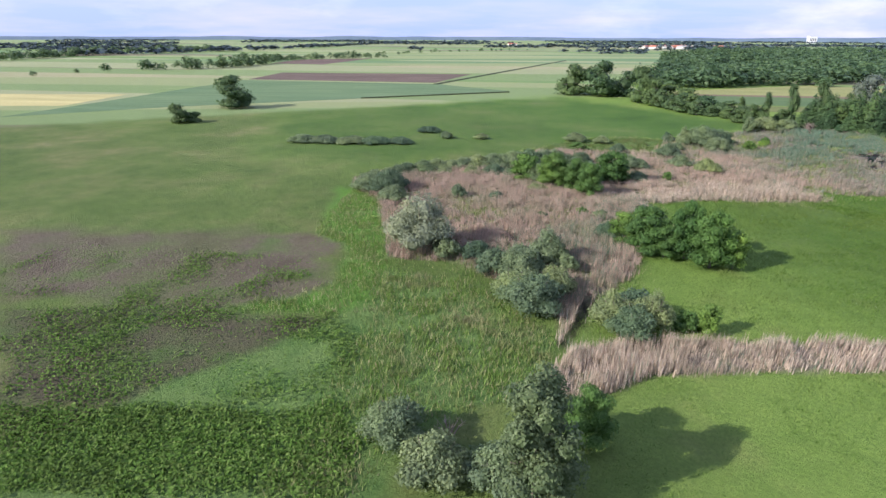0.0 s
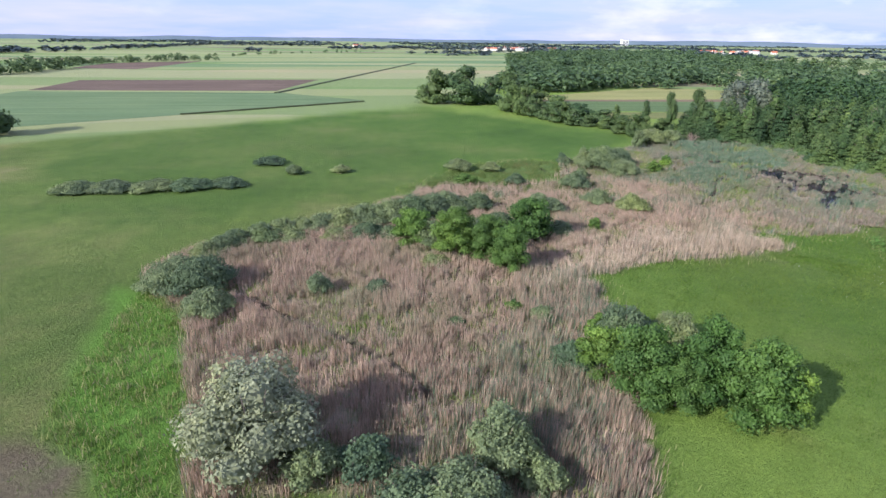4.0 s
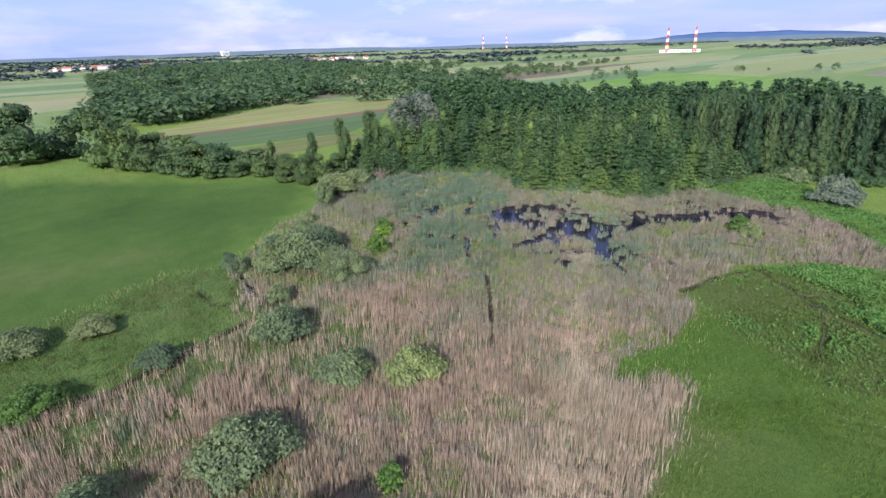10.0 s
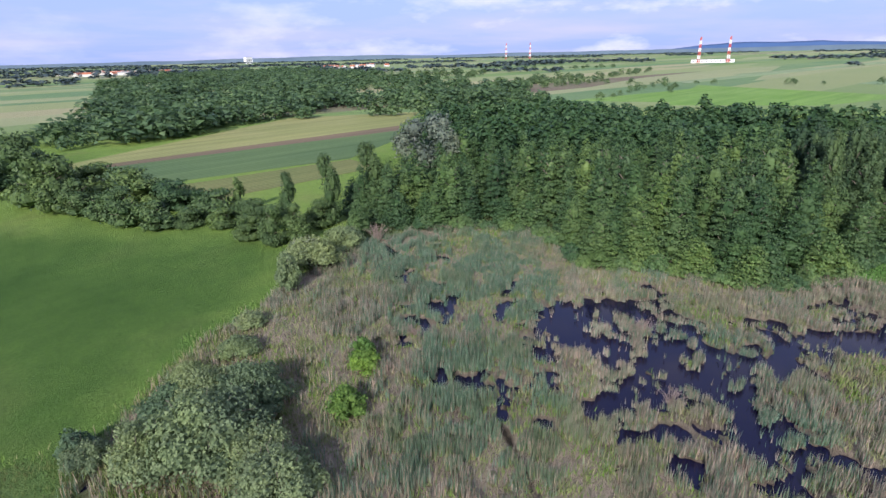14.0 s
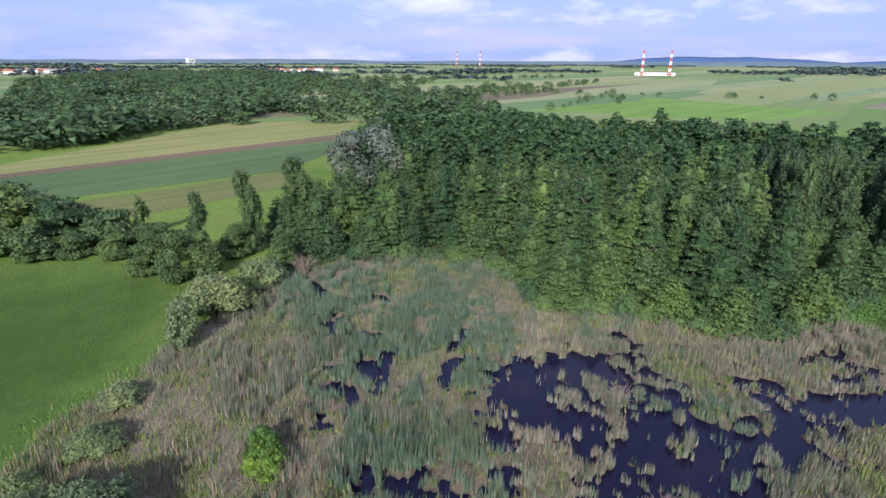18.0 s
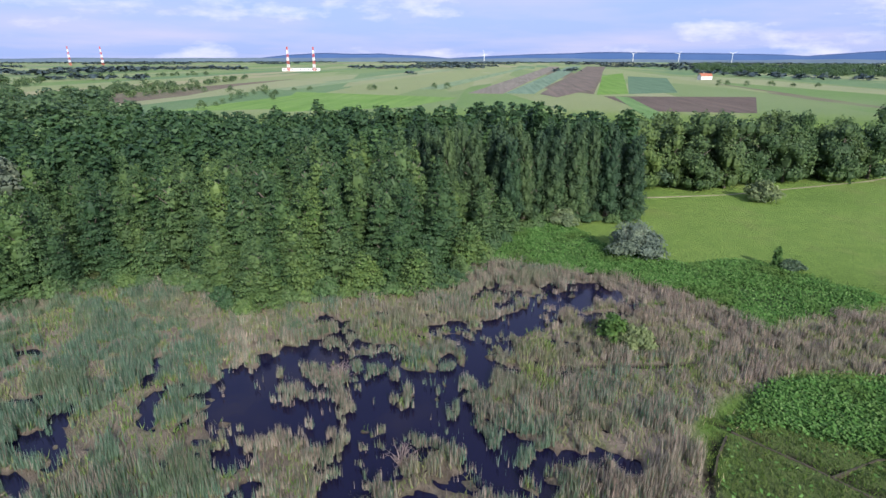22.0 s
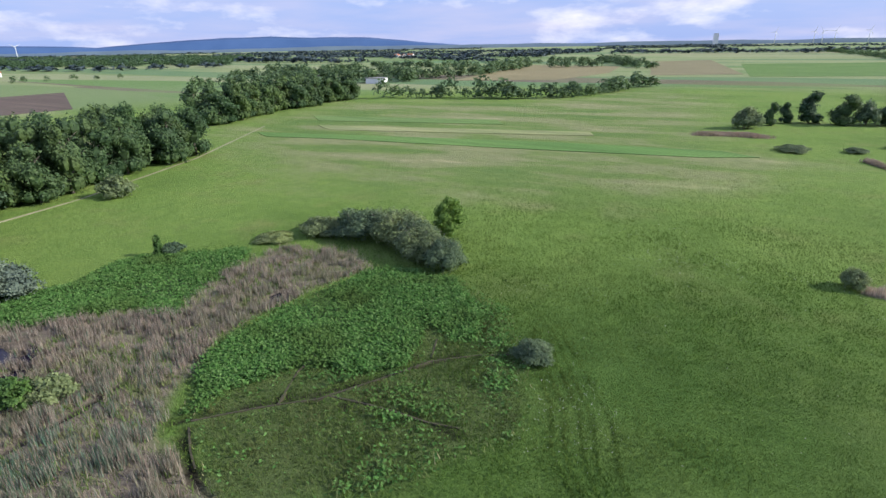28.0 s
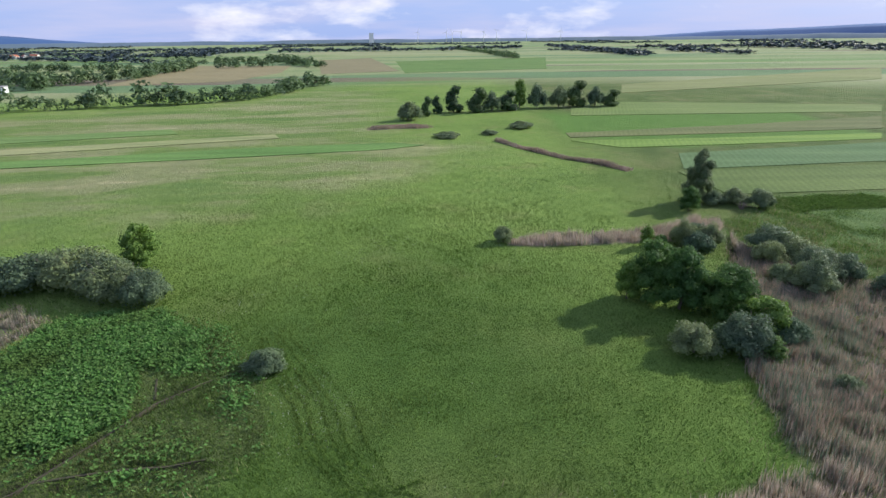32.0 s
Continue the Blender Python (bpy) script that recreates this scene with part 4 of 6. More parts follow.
def ditch_at(x, y):
    return rastered("ditch", ditch, x, y, -40, 130, 30, 172, 0.25)


def zone(name, x, y, soft=1.2, wobble=1.2, seed=3):
    if np.size(x) > 60000 and x is not X:
        px, py = zip(*ZONES[name])
        pad = 8 + soft
        return rastered((name, soft, wobble, seed), lambda u, v: cover(name, u, v, soft, wobble, seed), x, y, min(px) - pad, max(px) + pad, min(py) - pad, max(py) + pad, 0.5)
    out = np.zeros(np.shape(x))
    px, py = zip(*ZONES[name])
    near = (x > min(px) - 8) & (x < max(px) + 8) & (y > min(py) - 8) & (y < max(py) + 8)
    out[near] = cover(name, x[near], y[near], soft, wobble, seed)
    return out


def marshy(x, y):
    m = np.maximum(zone("marsh", x, y, 1.5, 1.3), zone("strip", x, y, 0.8, 0.5)) * (1 - zone("mownpatch", x, y, 2, 2))
    return m


def herby(x, y):
    return np.maximum(zone("herb1", x, y, 1.5, 1.6), zone("herb2", x, y, 1.5, 1.6))


def roughly(x, y):
    """Uneven, half-cut growth round the herb stand."""
    return zone("rough1", x, y, 3, 2) * (1 - herby(x, y))


# ---------------------------------------------------------------- ground: one sheet from the marsh to the horizon
def axis_steps(lo, hi, step):
    mid = list(np.arange(lo, hi + step, step))
    far, d = [], step
    p = mid[-1]
    while p < 4950:
        d *= 1.22
        p += d
        far.append(min(p, 4950))
    back, d = [], step
    p = mid[0]
    while p > -4850:
        d *= 1.22
        p -= d
        back.append(max(p, -4850))
    return np.array(back[::-1] + mid + far)


def finer(steps, lo, hi):
    """Steps halved along the ponds."""
    mids = (steps[:-1] + steps[1:]) / 2
    return np.sort(np.concatenate([steps, mids[(mids > lo) & (mids < hi)]]))


gx, gy = finer(axis_steps(-90, 175, 0.95), 68, 126), finer(axis_steps(-20, 205, 0.95), 112, 174)
GX, GY = np.meshgrid(gx, gy, indexing="ij")
X, Y = GX.ravel(), GY.ravel()
W, D = wet(X, Y), ditch(X, Y)
near_ground = (np.abs(X - 42) < 140) & (np.abs(Y - 92) < 120)
Z = np.where(near_ground, (fractal(X, Y, 7.0, 31) - 0.5) * 0.16, 0) - 0.75 * W - 0.26 * D
M, H = marshy(X, Y) * (1 - 0.8 * zone("westrough", X, Y, 4, 3)), herby(X, Y)
TALL = np.maximum(np.maximum.reduce([zone("tallgrass", X, Y), 0.85 * zone("westrough", X, Y, 4, 3), zone("herbstrip", X, Y), zone("herbstrip2", X, Y, 2, 2), zone("herbstrip3", X, Y, 3, 2)]), zone("rlime", X, Y))
DAMP = np.zeros(len(X))
for name in ("pond1", "pond1b", "pond2", "chan", "lake1", "lake3", "lake5"):
    DAMP = np.maximum(DAMP, zone(name, X, Y, 16.0, 3.0))
DEEP_AND_SHADE = zone("darkmeadow", X, Y, 16, 8)
WEST = np.clip((22 - X) / 25, 0, 1) * np.clip((240 - Y) / 30, 0, 1) * (1 - 0.65 * zone("darkmeadow", X, Y, 16, 8)) * np.clip(0.75 + 0.45 * fractal(X, Y, 30, 28), 0, 1)
# near oval: deeper green, with the shade between grass blades painted in
DEEP_AND_SHADE = np.maximum(DEEP_AND_SHADE, 1.0 * np.clip(1.6 - np.hypot((X - 60) / 27, (Y - 96) / 29), 0, 1) * (0.85 + 0.3 * (fractal(X, Y, 14, 29) - 0.5)))
FRINGE = zone("marsh", X, Y, 9.0, 2.5) * (1 - M) * np.clip((lattice(X, Y, 9, 13) - 0.2) * 2, 0, 1) * np.clip(line_distance(WOOD, X, Y, True) / 6 - 0.5, 0, 1)
far_off = np.clip((np.hypot(X - 20, Y - 60) - 330) / 60, 0, 1)
far_off = np.maximum(far_off, np.clip(((X + 126) * -82 + (Y - 193) * 121) / 146 / 8 + 0.5 + (fractal(X, Y, 25, 19) - 0.5), 0, 1) * (X < 70))
idx = np.arange(len(gx) * len(gy)).reshape(len(gx), len(gy))
quads = np.stack([idx[:-1, :-1], idx[1:, :-1], idx[1:, 1:], idx[:-1, 1:]], -1).reshape(-1, 4)
ground_me = mesh_from("ground", np.stack([X, Y, Z], 1), quads, None, True)
for key, chans in (("zone_d", (WEST, WEST, WEST, WEST)), ("zone_a", (M, np.maximum.reduce([W, D, 0.6 * DAMP]), H, TALL)),
                   ("zone_c", (DEEP_AND_SHADE, cover("palemeadow", X, Y, 30.0, 12.0), 0.9 * within(WOOD, X, Y), 0.9 * roughly(X, Y))),
                   ("zone_b", (np.maximum(zone("brownfield", X, Y, 4, 4) * np.clip(1.5 - fractal(X, Y, 11, 53) * 1.1, 0.25, 1), 0.75 * zone("mownpatch", X, Y, 2, 2)), np.maximum(zone("darkfield", X, Y, 1.5, 1.5), zone("crop", X, Y)), np.maximum.reduce([zone("brightstrip", X, Y, 2, 2), 0.8 * zone("rlime2", X, Y, 4, 2), FRINGE]), far_off))):
    at = ground_me.color_attributes.new(key, "FLOAT_COLOR", "POINT")
    at.data.foreach_set("color", np.stack(chans, 1).astype(np.float32).ravel())


def ground_material():
    m, n, l, out = material("ground")
    za, zb = n.new("ShaderNodeAttribute"), n.new("ShaderNodeAttribute")
    za.attribute_name, zb.attribute_name = "zone_a", "zone_b"
    sa, sb = n.new("ShaderNodeSeparateColor"), n.new("ShaderNodeSeparateColor")
    l.new(za.outputs["Color"], sa.inputs[0]), l.new(zb.outputs["Color"], sb.inputs[0])
    # meadow: mown grass in drifting shades
    big = ramp(n, [(0, (0.10, 0.17, 0.034)), (0.45, (0.15, 0.235, 0.050)), (0.75, (0.165, 0.245, 0.055)), (1, (0.205, 0.262, 0.08))])
    l.new(noise_fac(n, l, 0.022, 6, spread=(0.28, 0.72)), big.inputs[0])
    meadow = mixed(n, l, big.outputs[0], (0.185, 0.205, 0.07), noise_fac(n, l, 0.09, 6, spread=(0.54, 0.86)))
    zc, sc = n.new("ShaderNodeAttribute"), n.new("ShaderNodeSeparateColor")
    zc.attribute_name = "zone_c"
    l.new(zc.outputs["Color"], sc.inputs[0])
    # deep green grass; also colours the painted shade of the near oval
    deep = ramp(n, [(0, (0.042, 0.094, 0.018)), (0.5, (0.067, 0.130, 0.026)), (0.8, (0.092, 0.145, 0.036)), (1, (0.13, 0.152, 0.056))])
    l.new(noise_fac(n, l, 0.03, 6, spread=(0.28, 0.72)), deep.inputs[0])
    meadow = mixed(n, l, meadow, deep.outputs[0], sc.outputs[0])
    zd = n.new("ShaderNodeAttribute")
    zd.attribute_name = "zone_d"
    olive = ramp(n, [(0, (0.062, 0.104, 0.025)), (0.45, (0.094, 0.135, 0.038)), (0.75, (0.132, 0.150, 0.055)), (1, (0.185, 0.182, 0.084))])
    l.new(noise_fac(n, l, 0.05, 7, spread=(0.3, 0.72), rough=0.62), olive.inputs[0])
    meadow = mixed(n, l, meadow, olive.outputs[0], zd.outputs["Alpha"])
    g0, lay = n.new("ShaderNodeNewGeometry"), n.new("ShaderNodeMapping")
    lay.vector_type = "TEXTURE"
    lay.inputs["Rotation"].default_value = (0, 0, radians(7.3))
    lay.inputs["Scale"].default_value = (48, 15, 15)
    l.new(g0.outputs["Position"], lay.inputs[0])
    hay = ramp(n, [(0, (0.10, 0.175, 0.045)), (0.4, (0.15, 0.215, 0.06)), (0.6, (0.21, 0.235, 0.10)), (0.85, (0.24, 0.25, 0.12)), (1, (0.33, 0.32, 0.17))])
    l.new(noise_fac(n, l, 1.0, 4, lay.outputs[0], spread=(0.3, 0.7)), hay.inputs[0])
    meadow = mixed(n, l, meadow, hay.outputs[0], sc.outputs[1])
    mottle = ramp(n, [(0, (0.80, 0.85, 0.80)), (0.5, (1, 1, 1)), (1, (1.20, 1.15, 1.14))])      # tufts and thin places
    l.new(noise_fac(n, l, 0.32, 5, spread=(0.28, 0.72), rough=0.65), mottle.inputs[0])
    meadow = mixed(n, l, meadow, mottle.outputs[0], 0.8, "MULTIPLY")
    # far plain: strips of crops
    g = n.new("ShaderNodeNewGeometry")
    turn = n.new("ShaderNodeMapping")
    turn.inputs["Rotation"].default_value = (0, 0, radians(24))
    turn.inputs["Scale"].default_value = (0.0016, 0.016, 1)
    l.new(g.outputs["Position"], turn.inputs[0])
    cell = n.new("ShaderNodeTexVoronoi")
    cell.distance = "CHEBYCHEV"
    cell.inputs["Scale"].default_value = 1.0
    cell.inputs["Randomness"].default_value = 0.75
    l.new(turn.outputs[0], cell.inputs["Vector"])
    pick = n.new("ShaderNodeSeparateColor")
    l.new(cell.outputs["Color"], pick.inputs[0])
    strips = ramp(n, [(0, (0.17, 0.235, 0.095)), (0.2, (0.235, 0.27, 0.125)), (0.42, (0.125, 0.205, 0.095)), (0.6, (0.265, 0.285, 0.15)), (0.78, (0.14, 0.225, 0.075)), (0.9, (0.16, 0.13, 0.095)), (0.95, (0.30, 0.285, 0.16))])
    strips.color_ramp.interpolation = "CONSTANT"
    l.new(pick.outputs[0], strips.inputs[0])
    plain = mixed(n, l, strips.outputs[0], (0.20, 0.255, 0.115), noise_fac(n, l, 0.006, 5, spread=(0.45, 0.9)))
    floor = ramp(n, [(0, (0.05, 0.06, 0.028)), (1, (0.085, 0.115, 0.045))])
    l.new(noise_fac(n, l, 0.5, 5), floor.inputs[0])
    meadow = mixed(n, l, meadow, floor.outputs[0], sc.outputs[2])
    col = mixed(n, l, meadow, plain, zb.outputs["Alpha"])
    soil = ramp(n, [(0, (0.088, 0.070, 0.050)), (0.5, (0.125, 0.106, 0.073)), (1, (0.095, 0.128, 0.046))])
    l.new(noise_fac(n, l, 0.12, 6), soil.inputs[0])
    col = mixed(n, l, col, soil.outputs[0], sb.outputs[0])
    sown = ramp(n, [(0, (0.085, 0.068, 0.050)), (0.5, (0.082, 0.088, 0.043)), (1, (0.072, 0.115, 0.036))])
    l.new(noise_fac(n, l, 0.16, 6), sown.inputs[0])
    col = mixed(n, l, col, sown.outputs[0], sb.outputs[1])
    col = mixed(n, l, col, (0.095, 0.20, 0.035), sb.outputs[2])
    lush = ramp(n, [(0, (0.07, 0.135, 0.035)), (1, (0.13, 0.20, 0.06))])
    l.new(noise_fac(n, l, 0.3, 5), lush.inputs[0])
    col = mixed(n, l, col, lush.outputs[0], za.outputs["Alpha"])
    col = mixed(n, l, col, (0.10, 0.135, 0.046), zc.outputs["Alpha"])
    herb = ramp(n, [(0, (0.05, 0.105, 0.028)), (1, (0.09, 0.145, 0.045))])
    l.new(noise_fac(n, l, 0.4, 5), herb.inputs[0])
    col = mixed(n, l, col, herb.outputs[0], sa.outputs[2])
    litter = ramp(n, [(0, (0.15, 0.12, 0.088)), (0.5, (0.25, 0.205, 0.155)), (1, (0.17, 0.18, 0.10))])
    l.new(noise_fac(n, l, 0.35, 6), litter.inputs[0])
    col = mixed(n, l, col, litter.outputs[0], sa.outputs[0])
    col = mixed(n, l, col, (0.022, 0.018, 0.013), sa.outputs[1])
    grain = ramp(n, [(0, (0.62, 0.64, 0.6)), (1, (1.32, 1.3, 1.28))])
    l.new(noise_fac(n, l, 2.6, 6, spread=(0.25, 0.75), rough=0.7), grain.inputs[0])
    col = mixed(n, l, col, grain.outputs[0], 0.75, "MULTIPLY")
    surface(n, l, out, col, 0.95, 0.12, noise_fac(n, l, 3.2, 6, rough=0.75), 0.75, 0.3)
    return m


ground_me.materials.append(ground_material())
ground = tagged(new("ground", ground_me), "flat plain of mown meadow, marsh soil and far crop strips", "ground", kind="structure")

# water: one still sheet, seen wherever the ground dips below it
wm, n_, l_, out_ = material("pond_water")
wp = surface(n_, l_, out_, (0.005, 0.004, 0.018), 0.06, 0.22, noise_fac(n_, l_, 1.1, 3), 0.05, 0.05)
water_me = mesh_from("water", [(-42, 30, -0.3), (132, 30, -0.3), (132, 196, -0.3), (-42, 196, -0.3)], [(0, 1, 2, 3)], wm)
tagged(new("water", water_me), "still dark blue-black marsh water among the reeds", "water", kind="structure")

# ---------------------------------------------------------------- fields laid out on the plain
FIELDS = {
    "yellow": ((0.42, 0.37, 0.16), (0.36, 0.33, 0.15), None, 20),
    "teal": ((0.095, 0.155, 0.075), (0.125, 0.18, 0.085), None, 10),
    "fbrown": ((0.10, 0.075, 0.06), (0.14, 0.105, 0.08), None, 10),
    "fbrown2": ((0.11, 0.08, 0.065), (0.15, 0.11, 0.085), None, 20),
    "mlight": ((0.19, 0.21, 0.075), (0.24, 0.24, 0.10), None, 0),
    "mteal": ((0.075, 0.125, 0.055), (0.10, 0.15, 0.06), None, 0),
    "mtan": ((0.16, 0.155, 0.065), (0.13, 0.16, 0.055), None, 0),
    "mbrown": ((0.13, 0.10, 0.065), (0.16, 0.12, 0.08), None, 0),
    "clearing": ((0.21, 0.22, 0.09), (0.24, 0.22, 0.1), None, 30),
    "rbright": ((0.13, 0.24, 0.05), (0.16, 0.26, 0.07), None, 60),
    "rbright2": ((0.13, 0.24, 0.05), (0.16, 0.26, 0.07), None, 60),
    "rbrown": ((0.11, 0.085, 0.068), (0.14, 0.11, 0.085), None, 85),
    "rgreen": ((0.12, 0.23, 0.04), (0.15, 0.25, 0.06), None, 85),
    "rteal": ((0.09, 0.16, 0.09), (0.12, 0.19, 0.11), None, 85),
    "rbrown2": ((0.13, 0.11, 0.08), (0.17, 0.14, 0.095), None, 85),
    "rgstripe": ((0.12, 0.22, 0.07), (0.15, 0.24, 0.09), None, 85),
    "tanf": ((0.22, 0.19, 0.10), (0.25, 0.22, 0.12), None, 20),
    "tanf2": ((0.20, 0.18, 0.10), (0.22, 0.2, 0.11), None, 20),
    "gb1": ((0.10, 0.18, 0.05), (0.13, 0.2, 0.06), None, 30),
    "rteal2": ((0.085, 0.15, 0.06), (0.11, 0.17, 0.07), None, 15),
    "rolive": ((0.08, 0.125, 0.035), (0.12, 0.165, 0.05), None, 15),
    "bandgreen": ((0.095, 0.185, 0.048), (0.125, 0.215, 0.060), None, 15),
    "bandfar": ((0.125, 0.205, 0.06), (0.155, 0.225, 0.075), None, 15),
    "bandpale": ((0.27, 0.275, 0.135), (0.215, 0.25, 0.10), None, 15),
    "plotolive": ((0.115, 0.145, 0.05), (0.14, 0.15, 0.065), None, 15),
    "plotlime": ((0.14, 0.235, 0.045), (0.17, 0.25, 0.06), None, 15),
    "plotfar": ((0.17, 0.205, 0.075), (0.205, 0.22, 0.095), None, 15),
    "plotfar2": ((0.13, 0.19, 0.055), (0.16, 0.205, 0.07), None, 15),
    "strip1": ((0.17, 0.24, 0.13), (0.20, 0.27, 0.14), None, 85),
    "strip2": ((0.18, 0.24, 0.12), (0.21, 0.26, 0.14), None, 85),
    "strip3": ((0.19, 0.26, 0.13), (0.23, 0.28, 0.15), None, 85),
    "strip4": ((0.19, 0.17, 0.135), (0.22, 0.20, 0.15), None, 85),
    "strip5": ((0.14, 0.21, 0.14), (0.17, 0.24, 0.15), None, 85),
    "strip6": ((0.14, 0.115, 0.09), (0.17, 0.14, 0.11), None, 85),
}
FIELD_LABELS = {"yellow": "pale yellow ripening crop field on the plain", "fbrown": "dark brown ploughed field between green crops", "rbrown": "dark brown ploughed field behind the wood"}
for k, (name, (a, b, c, angle)) in enumerate(FIELDS.items()):
    poly = ZONES[name]
    bm = bmesh.new()
    z = 0.03 + 0.005 * k
    top = [bm.verts.new((x, y, z)) for x, y in poly]
    low = [bm.verts.new((x, y, -0.3)) for x, y in poly]
    f = bm.faces.new(top)
    bm.faces.new(low[::-1])
    for i in range(len(poly)):
        j = (i + 1) % len(poly)
        bm.faces.new((top[i], low[i], low[j], top[j]))
    bmesh.ops.recalc_face_normals(bm, faces=bm.faces[:])
    ob = new("field", bm_mesh("field", bm, field_material("field_" + name, a, b, angle, 1.6, 0.02, c)))
    tagged(ob, FIELD_LABELS.get(name, "strip of sown or mown farmland in rows on the plain"), "field", kind="structure")


# ---------------------------------------------------------------- low growth: reed, herbs, grass
REED_DRY = blade_material("dry_reed", [(0, (0.31, 0.225, 0.17)), (0.5, (0.415, 0.315, 0.242)), (1, (0.52, 0.41, 0.325))], (0.31, 0.285, 0.19), 0.07, 0.25)
REED_GREY = blade_material("grey_reed", [(0, (0.19, 0.16, 0.125)), (0.5, (0.29, 0.245, 0.195)), (1, (0.42, 0.36, 0.295))], (0.22, 0.23, 0.15), 0.09, 0.25)
REED_PALE = blade_material("pale_reed", [(0, (0.38, 0.30, 0.22)), (0.5, (0.53, 0.435, 0.335)), (1, (0.66, 0.56, 0.45))], (0.42, 0.34, 0.25), 0.07, 0.28)
REED_GREEN = blade_material("green_reed", [(0, (0.09, 0.165, 0.105)), (0.6, (0.155, 0.245, 0.165)), (1, (0.25, 0.31, 0.215))], (0.18, 0.22, 0.12), 0.09, 0.35)
HERB = blade_material("herb_leaf", [(0, (0.07, 0.165, 0.042)), (0.6, (0.12, 0.245, 0.064)), (1, (0.18, 0.295, 0.10))], (0.10, 0.165, 0.045), 0.12)
GRASS = blade_material("grass_blade", [(0, (0.056, 0.114, 0.019)), (0.6, (0.094, 0.17, 0.031)), (1, (0.15, 0.215, 0.056))], (0.12, 0.168, 0.042), 0.05, 0.25)
TALLGRASS = blade_material("tall_grass_blade", [(0, (0.10, 0.185, 0.035)), (0.55, (0.16, 0.255, 0.06)), (0.78, (0.26, 0.285, 0.115)), (1, (0.36, 0.33, 0.19))], (0.27, 0.26, 0.14), 0.13, 0.25)
SEDGE = blade_material("sedge_blade", [(0, (0.075, 0.12, 0.034)), (0.6, (0.115, 0.172, 0.05)), (1, (0.18, 0.195, 0.085))], (0.145, 0.14, 0.062), 0.14, 0.3)
CROP = blade_material("crop_leaf", [(0, (0.07, 0.14, 0.026)), (0.6, (0.115, 0.205, 0.045)), (1, (0.185, 0.26, 0.075))], (0.10, 0.15, 0.04), 0.15)


def clumped(count, x0, x1, y0, y1, rng, tight=0.25, each=7):
    cx, cy = scatter(count // each, x0, x1, y0, y1, rng)
    return np.repeat(cx, each) + rng.normal(0, tight, len(cx) * each), np.repeat(cy, each) + rng.normal(0, tight, len(cx) * each)


# reeds over the whole marsh
x, y = clumped(REED_COUNT, -36, 140, 36, 200, RNG, 0.22, 7)
tuft = np.repeat(RNG.uniform(0.75, 1.12, len(x) // 7), 7)
m = marshy(x, y)
inside = m > RNG.uniform(0, 1, len(x))
x, y, tuft, m = x[inside], y[inside], tuft[inside], np.ones(inside.sum())
w, d = wet_at(x, y), ditch_at(x, y)
patch = fractal(x, y, 9.0, 41)
fine = 0.55 * fractal(x, y, 1.25, 33) + 0.45 * fractal(x, y, 3.3, 35)      # reeds wade out in tufts
thin = np.where(x > 58, np.clip((0.5 * fractal(x, y, 2.4, 47) + 0.5 * fractal(x, y, 1.1, 48) - 0.465) * 9, 0.015, 1), np.clip((fractal(x, y, 2.2, 47) - 0.34) * 5, 0.12, 1))              # gaps between tussocks
herbs = np.maximum(np.maximum(np.maximum(zone("herbstrip", x, y), zone("westrough", x, y, 4, 3) * np.clip(1.35 - fractal(x, y, 7, 44) * 0.9, 0, 1)), np.maximum(zone("herbstrip2", x, y, 2, 2), np.maximum(0.8 * zone("herbstrip3", x, y, 3, 2), zone("weststrip", x, y, 4, 3) * np.clip(fractal(x, y, 6, 43) * 2 - 0.3, 0, 1)))), np.clip((patch - 0.66) * 8, 0, 1) * 0.8)
keep = (m * thin * (1 - 0.85 * herbs) > RNG.uniform(0, 1, len(x))) & (w * 1.1 + (0.5 - fine) * 3.3 < 0.70) & (d < 0.45)
tuft = tuft * (1 - 0.35 * np.clip(w * 1.5, 0, 1)) * np.clip(0.55 + fractal(x, y, 1.6, 63), 0.6, 1.2)
x, y, patch, tuft = x[keep], y[keep], patch[keep], tuft[keep]
green = np.clip(zone("greenreed", x, y, 5, 4) * 1.05 + np.clip((fractal(x, y, 14, 51) - 0.52) * 3, 0, 0.55) * (x > 20) * np.clip((y - 100) / 25, 0.2, 1) + 0.08, 0, 0.92)
green = np.clip(green + 0.3 * zone("southreed", x, y, 6, 3) + 0.14 * np.clip((x - 48) / 14, 0, 1) * np.clip((y - 116) / 14, 0, 1) + 0.12 * np.clip((y - 155) / 25, 0, 1) + 0.2 * (x > 60) * np.clip((y - 112) / 16, 0, 1) * np.clip((fractal(x, y, 5, 57) - 0.4) * 4, 0, 1), 0, 0.92)
is_green = RNG.uniform(0, 1, len(x)) < green
tall = 0.95 + 0.8 * fractal(x, y, 11, 61) - 0.25 * (x > 95)
tall = tall * tuft
HEADLAND = [(10, 78), (15, 86), (20, 94), (30, 104), (42, 108), (54.5, 105.5)]
pale = np.maximum(np.clip(1.5 - line_distance(HEADLAND, x, y) / 8 + (fractal(x, y, 6, 65) - 0.5) * 1.6, 0, 0.9) * (y > 97), (y < 55) * 0.85)
is_pale = ~is_green & (RNG.uniform(0, 1, len(x)) < pale)
is_grey = ~is_green & ~is_pale & (RNG.uniform(0, 1, len(x)) < np.clip((x - 58) / 16 + (fractal(x, y, 8, 67) - 0.5) * 1.5, 0, 0.85))
